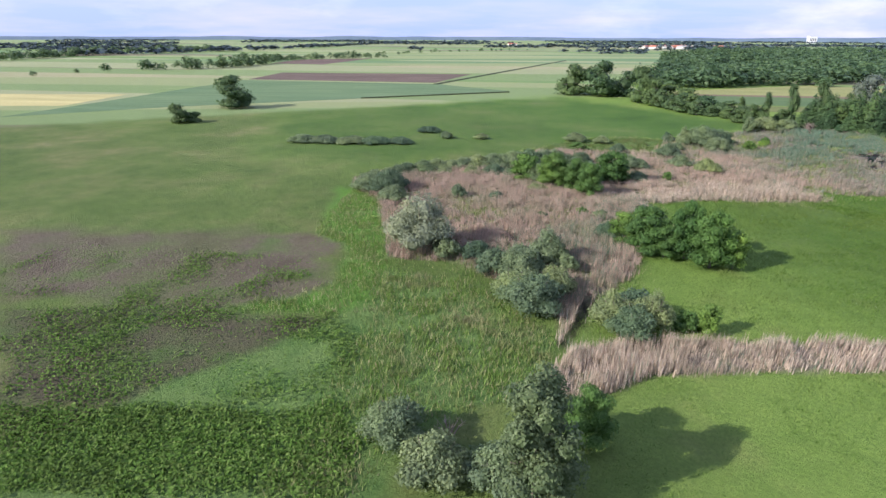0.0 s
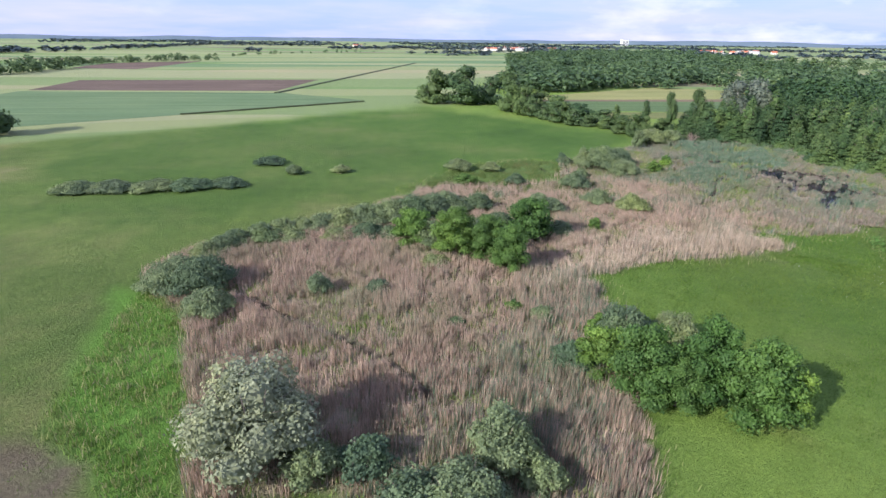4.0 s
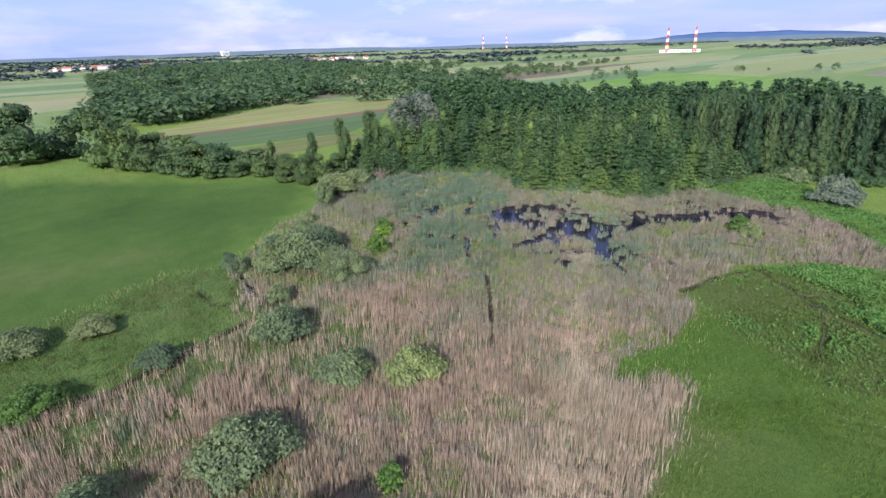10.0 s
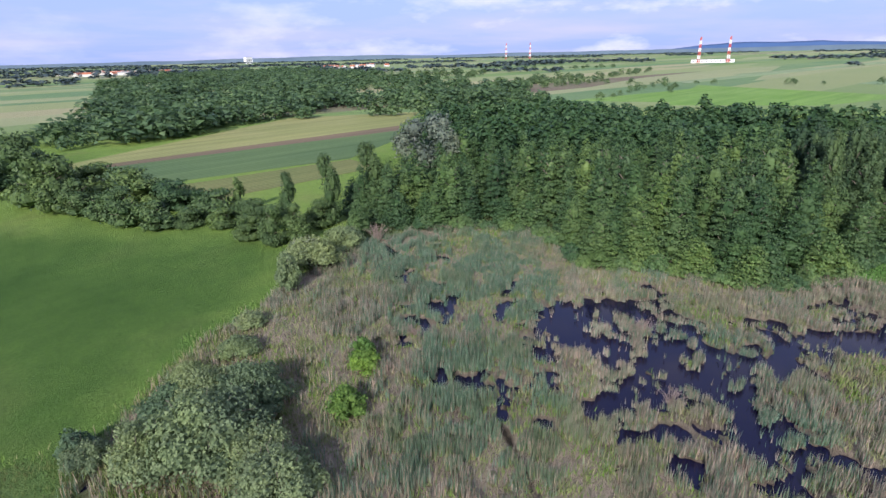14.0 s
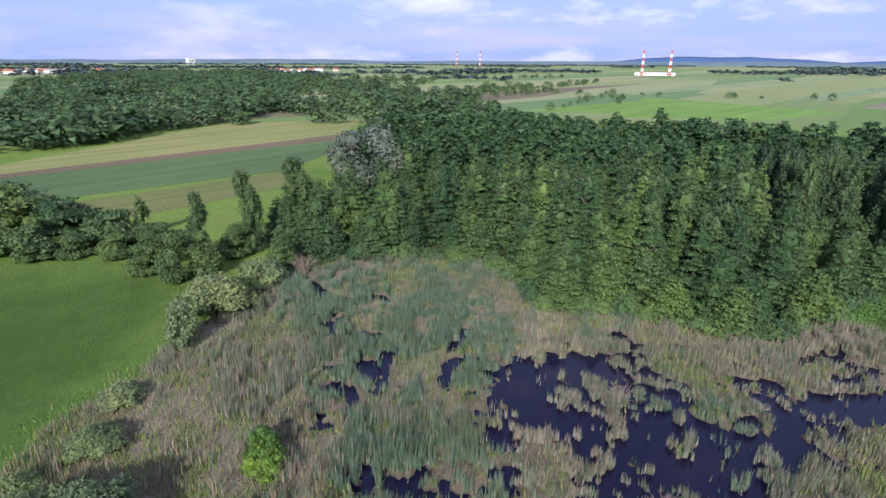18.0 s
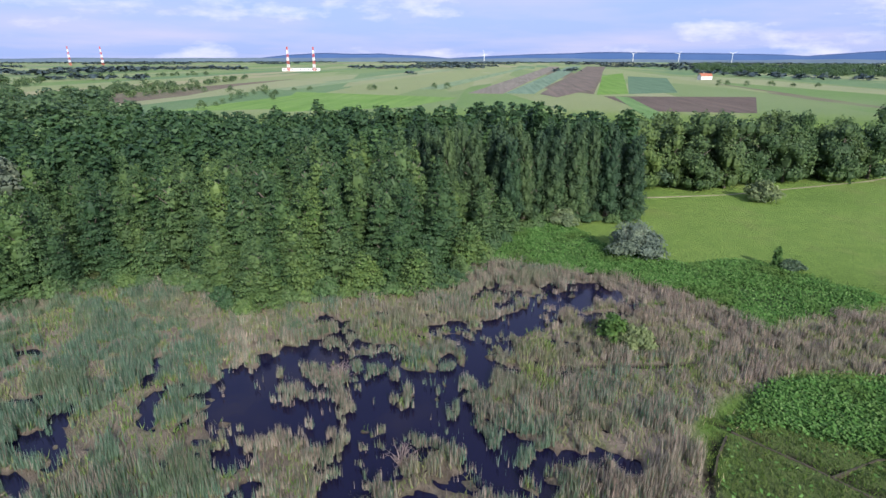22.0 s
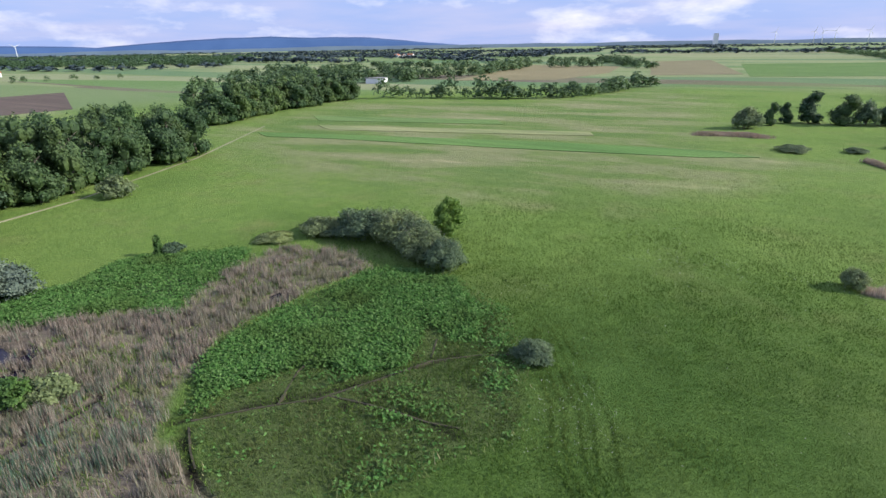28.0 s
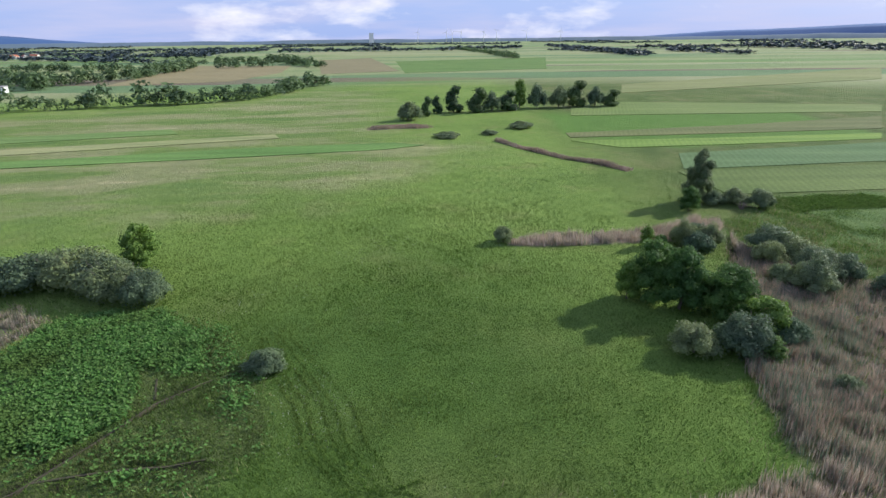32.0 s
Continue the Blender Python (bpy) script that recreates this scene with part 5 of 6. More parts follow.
for name, sel, mat, label in (("dry_reeds", ~is_green & ~is_pale & ~is_grey, REED_DRY, "dense bed of dry pinkish-brown reeds in the marsh"), ("grey_reeds", is_grey, REED_GREY, "weathered grey-brown reed tufts round the ponds"), ("pale_reeds", is_pale, REED_PALE, "pale straw-coloured dry reeds along the meadow's edge"), ("green_reeds", is_green, REED_GREEN, "young grey-green reeds standing in the wet marsh")):
    pts, faces = blades(x[sel], y[sel], np.full(sel.sum(), -0.12), tall[sel], 0.066, RNG, 0.075)
    stuff(name, pts, faces, mat, label, "reeds")

# reed strips by the far ditch and its pool
for line, wide, count in ((ZONES["farstrip"], 0.55, 9000), (ZONES["farpatch"], 1.3, 9000)):
    k = RNG.uniform(0, len(line) - 1.001, count)
    i = k.astype(int)
    a, b = np.array(line)[i], np.array(line)[i + 1]
    at = a + (b - a) * (k - i)[:, None] + RNG.normal(0, wide, (count, 2))
    pts, faces = blades(at[:, 0], at[:, 1], np.zeros(count), 0.4 + 1.1 * fractal(at[:, 0], at[:, 1], 6, 5), 0.14, RNG, 0.2)
    stuff("reed_strip", pts, faces, REED_DRY, "narrow strip of dry reeds along the far ditch", "reeds")

# trodden lines and small drains through the herbs and sedge
TRODDEN = [[(91.8, 110.2), (88.4, 106.0), (84.7, 102.2), (82.0, 97.0), (79.6, 91.9), (76.2, 88.5), (72.3, 85.9)],
           [(84.2, 101.4), (81.0, 100.6), (77.8, 100.0), (74.6, 99.7), (71.8, 98.9)], [(91.2, 110.8), (88.6, 112.4), (86.4, 113.4)], [(79.9, 91.2), (81.4, 87.9)], [(87.2, 104.8), (89.6, 100.2), (90.4, 96.5)]]


def trodden(x, y):
    return np.minimum.reduce([line_distance(line, x, y) for line in TRODDEN]) + (lattice(x, y, 1.3, 97) - 0.5) * 0.25


# broad-leaved herbs in their two stands
x, y = clumped(HERB_COUNT, 66, 158, 72, 142, RNG, 0.35, 5)
h = np.maximum(herby(x, y), roughly(x, y) * np.clip((fractal(x, y, 9, 73) - 0.46) * 2.2, 0.02, 0.4)) * (1 - 0.6 * zone("mown", x, y, 2, 1))
rough_patch = fractal(x, y, 8, 71)
gap = line_distance(ZONES["path1"], x, y)
keep = (h * np.clip((rough_patch - 0.22) * 4, 0.25, 1) > RNG.uniform(0, 1, len(x))) & (gap > 0.5) & (trodden(x, y) > 0.28) & (ditch_at(x, y) < 0.3)
x, y = x[keep], y[keep]
at = np.stack([x, y, 0.15 + 0.6 * RNG.uniform(0, 1, len(x)) * np.clip(fractal(x, y, 8, 71) * 1.6, 0.3, 1)], 1)
pts, faces = leaves(at, np.tile((-0.2, -0.1, 1.0), (len(x), 1)), 0.17, RNG, 0.6)
stuff("herb_leaves", pts, faces, HERB, "knee-high broad-leaved green herbs beside the reed bed", "herbs")

# tall grass on the bank and in the marsh's green strips
x, y = clumped(900000, -32, 118, 18, 186, RNG, 0.3, 6)
t = np.maximum.reduce([zone("tallgrass", x, y), zone("westrough", x, y, 4, 3) * 0.95, zone("herbstrip", x, y), zone("herbstrip2", x, y, 2, 2), zone("herbstrip3", x, y, 3, 2), zone("weststrip", x, y, 4, 3) * np.clip(fractal(x, y, 6, 43) * 2 - 0.3, 0, 0.9), zone("sedge", x, y, 3, 3) * 0.6])
t = np.maximum(t, zone("brightstrip", x, y, 2, 2) * 0.8)
t = np.maximum(t, zone("marsh", x, y, 7.0, 2.5) * 0.5)
t = np.maximum(t, marshy(x, y) * np.clip((fractal(x, y, 9.0, 41) - 0.62) * 8, 0, 1))
t = np.maximum(t, roughly(x, y) * 0.85)
t = t * (1 - 0.9 * herby(x, y))
keep = (t * np.clip((fractal(x, y, 3, 77) - 0.2) * 3, 0.3, 1) > RNG.uniform(0, 1, len(x))) & (ditch_at(x, y) < 0.4) & (wet_at(x, y) < 0.3)
x, y = x[keep], y[keep]
trod = trodden(x, y) > 0.22
x, y = x[trod], y[trod]
sedge = np.maximum(roughly(x, y), zone("westrough", x, y, 4, 3)) > 0.5
pts, faces = blades(x[sedge], y[sedge], np.full(sedge.sum(), -0.05), 0.2 + 0.35 * fractal(x[sedge], y[sedge], 5, 81), 0.08, RNG, 0.35)
stuff("cut_sedge", pts, faces, SEDGE, "rough olive sedge and half-cut grass beside the reeds", "grass")
x, y = x[~sedge], y[~sedge]
pts, faces = blades(x, y, np.full(len(x), -0.05), 0.35 + 0.5 * fractal(x, y, 5, 81), 0.085, RNG, 0.3)
stuff("tall_grass", pts, faces, TALLGRASS, "tall uncut grass and sedge, green with dry straw", "grass")

# sown crop near the first bank, in rows
x, y = scatter(190000, -66, -2, 20, 66, RNG)
y = np.round(y / 0.55) * 0.55 + RNG.normal(0, 0.1, len(y))
c = np.maximum(zone("crop", x, y), zone("darkfield", x, y, 1.5, 1.5) * np.clip((fractal(x, y, 7, 91) - 0.35) * 1.3, 0.04, 0.4))
c = np.maximum(c, zone("brownfield", x, y, 3, 3) * np.clip((fractal(x, y, 6, 93) - 0.5) * 2, 0.02, 0.4))
keep = c > RNG.uniform(0, 1, len(x))
x, y = x[keep], y[keep]
pts, faces = leaves(np.stack([x, y, RNG.uniform(0.08, 0.4, len(x))], 1), np.tile((-0.2, -0.1, 1.0), (len(x), 1)), 0.17, RNG, 0.5)
stuff("crop_plants", pts, faces, CROP, "leafy green crop plants in rows on dark soil", "crop")

# short meadow grass where the camera passes
x, y = scatter(GRASS_COUNT, -60, 130, -10, 150, RNG)
clear = 1 - np.maximum.reduce([marshy(x, y), herby(x, y), zone("tallgrass", x, y), zone("crop", x, y), zone("darkfield", x, y), zone("brownfield", x, y) * 0.7])
clear = clear * np.clip(1.7 - np.hypot((x - 38) / 62, (y - 75) / 58), 0, 1)
keep = clear * np.clip(0.45 + 0.5 * lattice(x, y, 1.3, 95), 0, 1) * np.clip(1.25 - np.hypot(x - 62, y - 94) / 75, 0.2, 1) > RNG.uniform(0, 1, len(x))
x, y = x[keep], y[keep]
pts, faces = blades(x, y, np.full(len(x), -0.03), 0.14 + 0.2 * fractal(x, y, 4, 45), 0.07, RNG, 0.45)
stuff("meadow_grass", pts, faces, GRASS, "short green meadow grass with drier tufts", "grass")
x, y = np.zeros(0), np.zeros(0)
for off in (0.0, 1.1, 2.6, 3.7, 5.4):             # wheel marks where the mower turned round the herbs
    k = RNG.uniform(0, 1, 900)
    bend = np.array([(73.5 - off * 0.6, 80.0), (70.9 - off, 86.0), (66.6 - off, 92.0), (64.6 - off, 97.0), (60.5 - off * 0.8, 102.0), (54.0, 106.5 - off)])
    at = k * (len(bend) - 1.001)
    i = at.astype(int)
    way = bend[i] + (bend[i + 1] - bend[i]) * (at - i)[:, None] + RNG.normal(0, 0.13, (len(k), 2))
    x, y = np.concatenate([x, way[:, 0]]), np.concatenate([y, way[:, 1]])
pts, faces = blades(x, y, np.full(len(x), -0.03), np.full(len(x), 0.22), 0.09, RNG, 0.5)
stuff("mown_swath", pts, faces, GRASS, "curved mower tracks of taller grass in the meadow", "grass")
WHITE_BLOOM = plain_material("white_bloom", (0.6, 0.62, 0.55), (0.75, 0.76, 0.7), 5.0)
x, y = scatter(26000, 40, 82, 36, 104, RNG)
keep = (0.4 * np.clip((fractal(x, y, 13, 99) - 0.55) * 6, 0.02, 1) * (1 - np.maximum.reduce([marshy(x, y), herby(x, y), roughly(x, y)])) > RNG.uniform(0, 1, len(x)))
x, y = x[keep], y[keep]
pts, faces = leaves(np.stack([x, y, np.full(len(x), 0.2)], 1), np.tile((0, 0, 1.0), (len(x), 1)), 0.03, RNG, 0.9)
stuff("meadow_flowers", pts, faces, WHITE_BLOOM, "scattered small white flowers in the meadow", "flowers")


# ---------------------------------------------------------------- trees and shrubs
def lobes_of(kind, rng):
    """The clumps that make up a crown of height 1 and half width 1: centre (z in heights) and radii."""
    out = []
    if kind in ("willow", "silver", "bush"):
        for k in range(13):
            a, q = k * 2.4 + rng.uniform(0, 0.6), math.sqrt((k + 0.3) / 13)
            top = 0.78 - 0.42 * q * q + rng.uniform(-0.12, 0.12)
            out.append((q * 0.72 * math.cos(a), q * 0.72 * math.sin(a), top * 0.62, 0.36, top * 0.46))
    elif kind in ("leafy", "greytree"):
        for k in range(16):
            a, z = k * 2.4 + rng.uniform(0, 0.8), 0.13 + 0.70 * (k / 15)
            q = 0.62 * math.sqrt(max(0.05, 1 - ((z - 0.32) / 0.62) ** 2))
            out.append((q * math.cos(a), q * math.sin(a), z, rng.uniform(0.30, 0.44) * (1.1 - 0.35 * z), rng.uniform(0.10, 0.16)))
        out.append((0, 0, 0.86, 0.30, 0.13))
        out.append((0, 0, 0.42, 0.55, 0.34))
    elif kind in ("broad", "silvertree"):
        low = 0.10 if kind == "broad" else 0.3
        for k in range(17):
            a, z = k * 2.4 + rng.uniform(0, 0.9), low + (0.88 - low) * ((k * 0.618) % 1)
            q = 0.58 * math.sqrt(max(0.06, 1 - ((z - 0.40) / 0.60) ** 2))
            out.append((q * math.cos(a), q * math.sin(a), z, rng.uniform(0.34, 0.50), rng.uniform(0.13, 0.2)))
        out.append((0, 0, 0.86, 0.38, 0.13))
        for k in range(7 if kind == "broad" else 0):     # the skirt, down to the grass
            a = k * math.tau / 7 + rng.uniform(0, 0.5)
            out.append((0.56 * math.cos(a), 0.56 * math.sin(a), 0.15, 0.38, 0.15))
        out.append((0, 0, 0.45, 0.62, 0.34))
    elif kind == "alder":
        for tier in range(12):
            z = 0.08 + 0.074 * tier
            q = 0.88 * (1 - z) ** 0.72
            count = 7 if tier < 8 else 4
            for s in range(count):
                a = s * math.tau / count + tier * 0.9 + rng.uniform(-0.35, 0.35)
                reach = q * rng.uniform(0.82, 1.12)
                out.append((reach * math.cos(a), reach * math.sin(a), z + rng.uniform(-0.028, 0.028), 0.30 * (1.2 - 0.75 * z), 0.03))
        out.append((0, 0, 0.95, 0.15, 0.06))
    elif kind == "poplar":
        for k in range(26):
            a, z = k * 2.4 + rng.uniform(0, 0.9), 0.07 + 0.86 * k / 25
            q = 0.55 * (1 - z * 0.72)
            out.append((q * math.cos(a), q * math.sin(a), z, 0.38 * (1.1 - 0.65 * z), 0.105))
        out.append((0, 0, 0.42, 0.4, 0.36))
    return out


def crown_arrays(kind, radius, height, count, leaf, rng, core=True):
    lobes = np.array(lobes_of(kind, rng))
    c = lobes[:, :3] * (radius, radius, height)
    r = np.stack([lobes[:, 3] * radius, lobes[:, 3] * radius, lobes[:, 4] * height], 1)
    share = r[:, 0] * (r[:, 0] + r[:, 2])
    which = rng.choice(len(lobes), count, p=share / share.sum())
    way = rng.normal(0, 1, (count, 3))
    way[:, 2] = np.where(rng.uniform(0, 1, count) < 0.72, np.abs(way[:, 2]), way[:, 2])
    if kind == "alder":
        way[:, 2] = np.abs(way[:, 2]) - 0.15
    way /= np.linalg.norm(way, axis=1)[:, None]
    knob = np.sin(way @ np.array((7.1, 2.3, 3.7)) + which * 1.7) * np.sin(way @ np.array((-2.9, 6.7, 4.1)) + which * 2.9) * np.sin(way @ np.array((3.3, -4.1, 7.9)) + which)
    deep = (rng.uniform(0.78, 1.05, count) + 0.20 * knob + (rng.uniform(0, 1, count) < 0.05) * 0.15)[:, None]
    at = c[which] + way * r[which] * deep
    at[:, 2] = np.maximum(at[:, 2], 0.08)
    droop = np.array((0, 0, 0.45)) if kind == "alder" else np.array((0, 0, 0.15))
    keep = (knob > -0.28) | (rng.uniform(0, 1, count) < 0.35)
    pts, faces = leaves(at[keep], (way + droop)[keep], leaf, rng, 0.6, 0.36 if kind == "alder" else 0.45, 3)
    if core:
        cores, tris, base = [], [], len(pts)
        hearts = list(zip(c, r))
        if kind == "alder":                      # one tall heart inside the layered boughs
            hearts = [(np.array((0, 0, height * z)), np.array((radius * q, radius * q, height * 0.2))) for z, q in ((0.2, 0.95), (0.42, 0.8), (0.66, 0.5))]
        for cc, rr in hearts:
            rings = [[(math.cos(a) * math.cos(e), math.sin(a) * math.cos(e), math.sin(e)) for a in np.arange(6) * math.tau / 6] for e in (-1.1, -0.3, 0.5, 1.25)]
            v = np.array(rings).reshape(-1, 3) * rr * (0.62 if kind == "alder" else 0.66) + cc
            v[:, 2] = np.maximum(v[:, 2], 0.05)
            for q in range(3):
                for s in range(6):
                    i, j = base + q * 6 + s, base + q * 6 + (s + 1) % 6
                    tris += [(i, j, j + 6), (i, j + 6, i + 6)]
            for s in range(1, 5):
                tris.append((base + 18, base + 18 + s, base + 19 + s))
            cores.append(v)
            base += 24
        pts, faces = np.concatenate([pts] + cores), np.concatenate([faces, np.array(tris)])
    return pts, faces


def trunk_mesh(kind, radius, height, rng):
    bm = bmesh.new()
    shrub = kind in ("willow", "silver", "bush")
    stems = 5 if shrub else 1
    for s in range(stems):
        a = s * math.tau / stems + rng.uniform(0, 0.8)
        out = radius * 0.45 if shrub else 0.0
        path = [Vector((math.cos(a) * out * k + rng.normal(0, 0.03), math.sin(a) * out * k + rng.normal(0, 0.03), -0.15 + height * 0.8 * k)) for k in (0, 0.15, 0.4, 0.7, 1)]
        r0 = max(0.05, height * (0.012 if shrub else 0.02))
        tube(bm, path, [r0 * 1.4, r0, r0 * 0.75, r0 * 0.5, r0 * 0.2], 6)
        for b in range(2 if shrub else 9):
            k = 0.3 + 0.6 * b / (2 if shrub else 9)
            foot = Vector((math.cos(a) * out * k, math.sin(a) * out * k, height * 0.8 * k))
            u = rng.uniform(0, math.tau)
            reach = radius * (0.75 - 0.4 * k)
            tip = foot + Vector((math.cos(u) * reach, math.sin(u) * reach, height * 0.12))
            tube(bm, [foot, foot.lerp(tip, 0.55) + Vector((0, 0, 0.1)), tip], [r0 * 0.4, r0 * 0.25, r0 * 0.08], 5)
    return bm_mesh("trunk", bm, PALE_BARK if kind == "silvertree" else BARK, True)


PALE_BARK = plain_material("pale_bark", (0.30, 0.29, 0.26), (0.45, 0.43, 0.40), 2.0)
WORDS = {
    "willow": ("willow_shrub", "shrub", "rounded grey-green willow shrub"),
    "silver": ("silver_willow", "shrub", "pale silvery rounded willow shrub"),
    "silvertree": ("white_poplar", "tree", "tall grey-leaved poplar with an open crown"),
    "leafy": ("leafy_tree", "tree", "bright green leafy tree"),
    "broad": ("broad_tree", "tree", "dark green broad-crowned tree"),
    "alder": ("alder_tree", "tree", "dark green alder with layered branches in the wood"),
    "poplar": ("poplar_tree", "tree", "tall slim dark green poplar"),
    "greytree": ("grey_poplar", "tree", "grey-green open-crowned poplar"),
    "bush": ("undergrowth_shrub", "shrub", "low light green shrub at the foot of the wood"),
}
MODELS = {}


def model(kind, radius, height, detail):
    """A grown tree of one kind and about one size, built once; more of the kind share its meshes."""
    slim = round(math.log(height / radius) * 2.5)
    key = (kind, slim, round(math.log2(height) * 1.2), detail, len([k for k in MODELS if k[0] == kind]) % 2)
    for k in MODELS:
        if k[:4] == key[:4]:
            return MODELS[k]
    rng = np.random.default_rng(len(MODELS) * 31 + 5)
    size = radius * (radius + height * 0.5)
    leaf = {0: 0.12, 1: 0.165, 2: 0.32, 3: 0.55}[detail]
    most = {0: 11000, 1: 7000, 2: 2400, 3: 1000}[detail]
    count = int(np.clip(size * 6.5 / (leaf * leaf), 500, most))
    leaf = max(leaf, math.sqrt(size * 4.6 / count))
    pts, faces = crown_arrays(kind, radius, height, count, leaf, rng)
    crown = mesh_from("crown", pts, faces, LEAF[kind])
    MODELS[key] = (trunk_mesh(kind, radius, height, rng), crown, radius, height)
    return MODELS[key]


def plant(kind, x, y, radius, height, detail, group="", label=""):
    trunk, crown, r0, h0 = model(kind, radius, height, detail)
    name, category, words = WORDS[kind]
    root = new(name)
    root.matrix_world = pose(x, y, 0, 0, 0, random.uniform(0, 360)) @ Matrix.Diagonal((radius / r0, radius / r0, height / h0, 1))
    part("trunk", trunk, root)
    part("crown", crown, root)
    return tagged(root, label or words, category, group)


PLACES = {
    "shrubs in the meadow": "standing alone in the open meadow", "willow row by the herbs": "in a row beside the herb stand",
    "willow hedge of the reed bed": "along the edge of the reed bed", "bright trees in the reeds": "among the dry reeds",
    "leafy trees beside the meadow": "at the edge of the mown meadow", "willows along the ditch": "along the marsh ditch",
}
for group, members in GROWTH.items():
    for kind, x, y, r, h in members:
        away = min(math.hypot(x - px, y - py) for px, py in ((0, 20), (-3, 45), (10, 88), (30, 112), (52, 132)))
        detail = 0 if away < 50 else (1 if away < 100 else (2 if away < 190 else 3))
        words = WORDS[kind][2]
        if group in PLACES:
            words = words + " " + PLACES[group]
        plant(kind, x, y, r, h, detail, group, words)

# the bare brown shrub by the wood and dead bushes standing in the water
def bare_shrub(x, y, radius, height, label, stems=26):
    rng = np.random.default_rng(abs(int(x * 10 + y)))
    bm = bmesh.new()
    for s in range(stems):
        a, q = rng.uniform(0, math.tau), rng.uniform(0.2, 1)
        tip = Vector((math.cos(a) * radius * q, math.sin(a) * radius * q, height * (1.05 - 0.5 * q)))
        mid = tip * 0.55 + Vector((0, 0, height * 0.12))
        tube(bm, [Vector((0, 0, -0.4)), mid, tip], [0.035, 0.022, 0.008], 4)
        for b in range(3):
            u = mid.lerp(tip, rng.uniform(0, 0.8))
            tube(bm, [u, u + Vector(rng.normal(0, 0.28, 3)) * radius * 0.5], [0.014, 0.006], 3)
    ob = tagged(new("bare_shrub", bm_mesh("bare_shrub", bm, TWIG)), label, "shrub", "bare shrubs")
    ob.matrix_world = pose(x, y, 0)


for x, y, r, h in BARE:
    bare_shrub(x, y, r, h, "leafless grey-brown dead shrub standing in the marsh")

# ---------------------------------------------------------------- the wood behind the marsh
wx, wy = np.meshgrid(np.arange(88, 240, 4.3), np.arange(100, 280, 4.3))
wx, wy = (wx + RNG.uniform(-2.1, 2.1, wx.shape)).ravel(), (wy + RNG.uniform(-2.1, 2.1, wy.shape)).ravel()
ok = within(WOOD, wx, wy)
wx, wy = wx[ok], wy[ok]
order = np.argsort(np.hypot(wx - 52, wy - 132))
wx, wy = wx[order], wy[order]
ALDERS = [("alder", 3.1, 13.5), ("alder", 2.9, 11.8), ("alder", 3.3, 14.6), ("alder", 3.2, 13.0)]
POPLAR_END = [(146, 140), (149, 129), (153, 119), (155, 107), (161, 102), (188, 99), (216, 125), (190, 150), (165, 150)]
rest_pts, rest_faces, total = [], [], 0
far_rng = np.random.default_rng(77)
rest_models = [crown_arrays("alder", 2.9, 14.5, 900, 0.46, far_rng), crown_arrays("broad", 3.2, 14.0, 950, 0.48, far_rng, False), crown_arrays("poplar", 2.5, 17.0, 950, 0.48, far_rng, False)]
for k, (x, y) in enumerate(zip(wx, wy)):
    slim = within(POPLAR_END, np.array([x]), np.array([y]))[0]
    edge = line_distance(WOOD, np.array([x]), np.array([y]), True)[0]
    lump = float(fractal(np.array([x]), np.array([y]), 13, 37)[0])
    grow = random.uniform(0.8, 1.12) * (0.75 + 0.5 * lump)
    if not slim:
        grow *= random.uniform(0.45, 0.72) if edge < 3.0 else (random.uniform(0.68, 0.9) if edge < 8 else (0.92 if edge < 14 else 1.0))
    if k < 220:
        if slim:
            plant("poplar", x, y, 3.3 * random.uniform(0.85, 1.15), 16.8 * random.uniform(0.9, 1.08), 1, "poplars of the wood", "tall dark poplar in the close-set end of the wood")
        else:
            kind, r, h = ALDERS[0 if edge < 3.5 else (k * 7) % 4]
            plant(kind, x, y, r * random.uniform(0.78, 1.12), h * grow * random.uniform(0.82, 1.18), 1, "trees of the wood")
    else:
        pts, faces = rest_models[2 if slim else k % 2]
        a = random.uniform(0, math.tau)
        turn = np.array([[math.cos(a), math.sin(a), 0], [-math.sin(a), math.cos(a), 0], [0, 0, 1]])
        rest_pts.append(pts @ turn * (grow * 1.3, grow * 1.3, grow) + (x, y, 0))
        rest_faces.append(faces + total)
        total += len(pts)
if rest_pts:
    stuff("wood_interior", np.concatenate(rest_pts), np.concatenate(rest_faces), LEAF["alder"], "close dark green canopy of the inner wood", "wood")

# light undergrowth along the wood's front, down to the reeds
front = WOOD[1:13]
for (ax, ay), (bx, by) in zip(front, front[1:]):
    for k in np.arange(0.3, math.hypot(bx - ax, by - ay), 2.4):
        f = k / math.hypot(bx - ax, by - ay)
        plant("bush", ax + (bx - ax) * f + random.uniform(-1.4, 1.0), ay + (by - ay) * f + random.uniform(-1.4, 1.0), random.uniform(1.2, 2.3), random.uniform(1.3, 3.4), 1, "undergrowth of the wood")

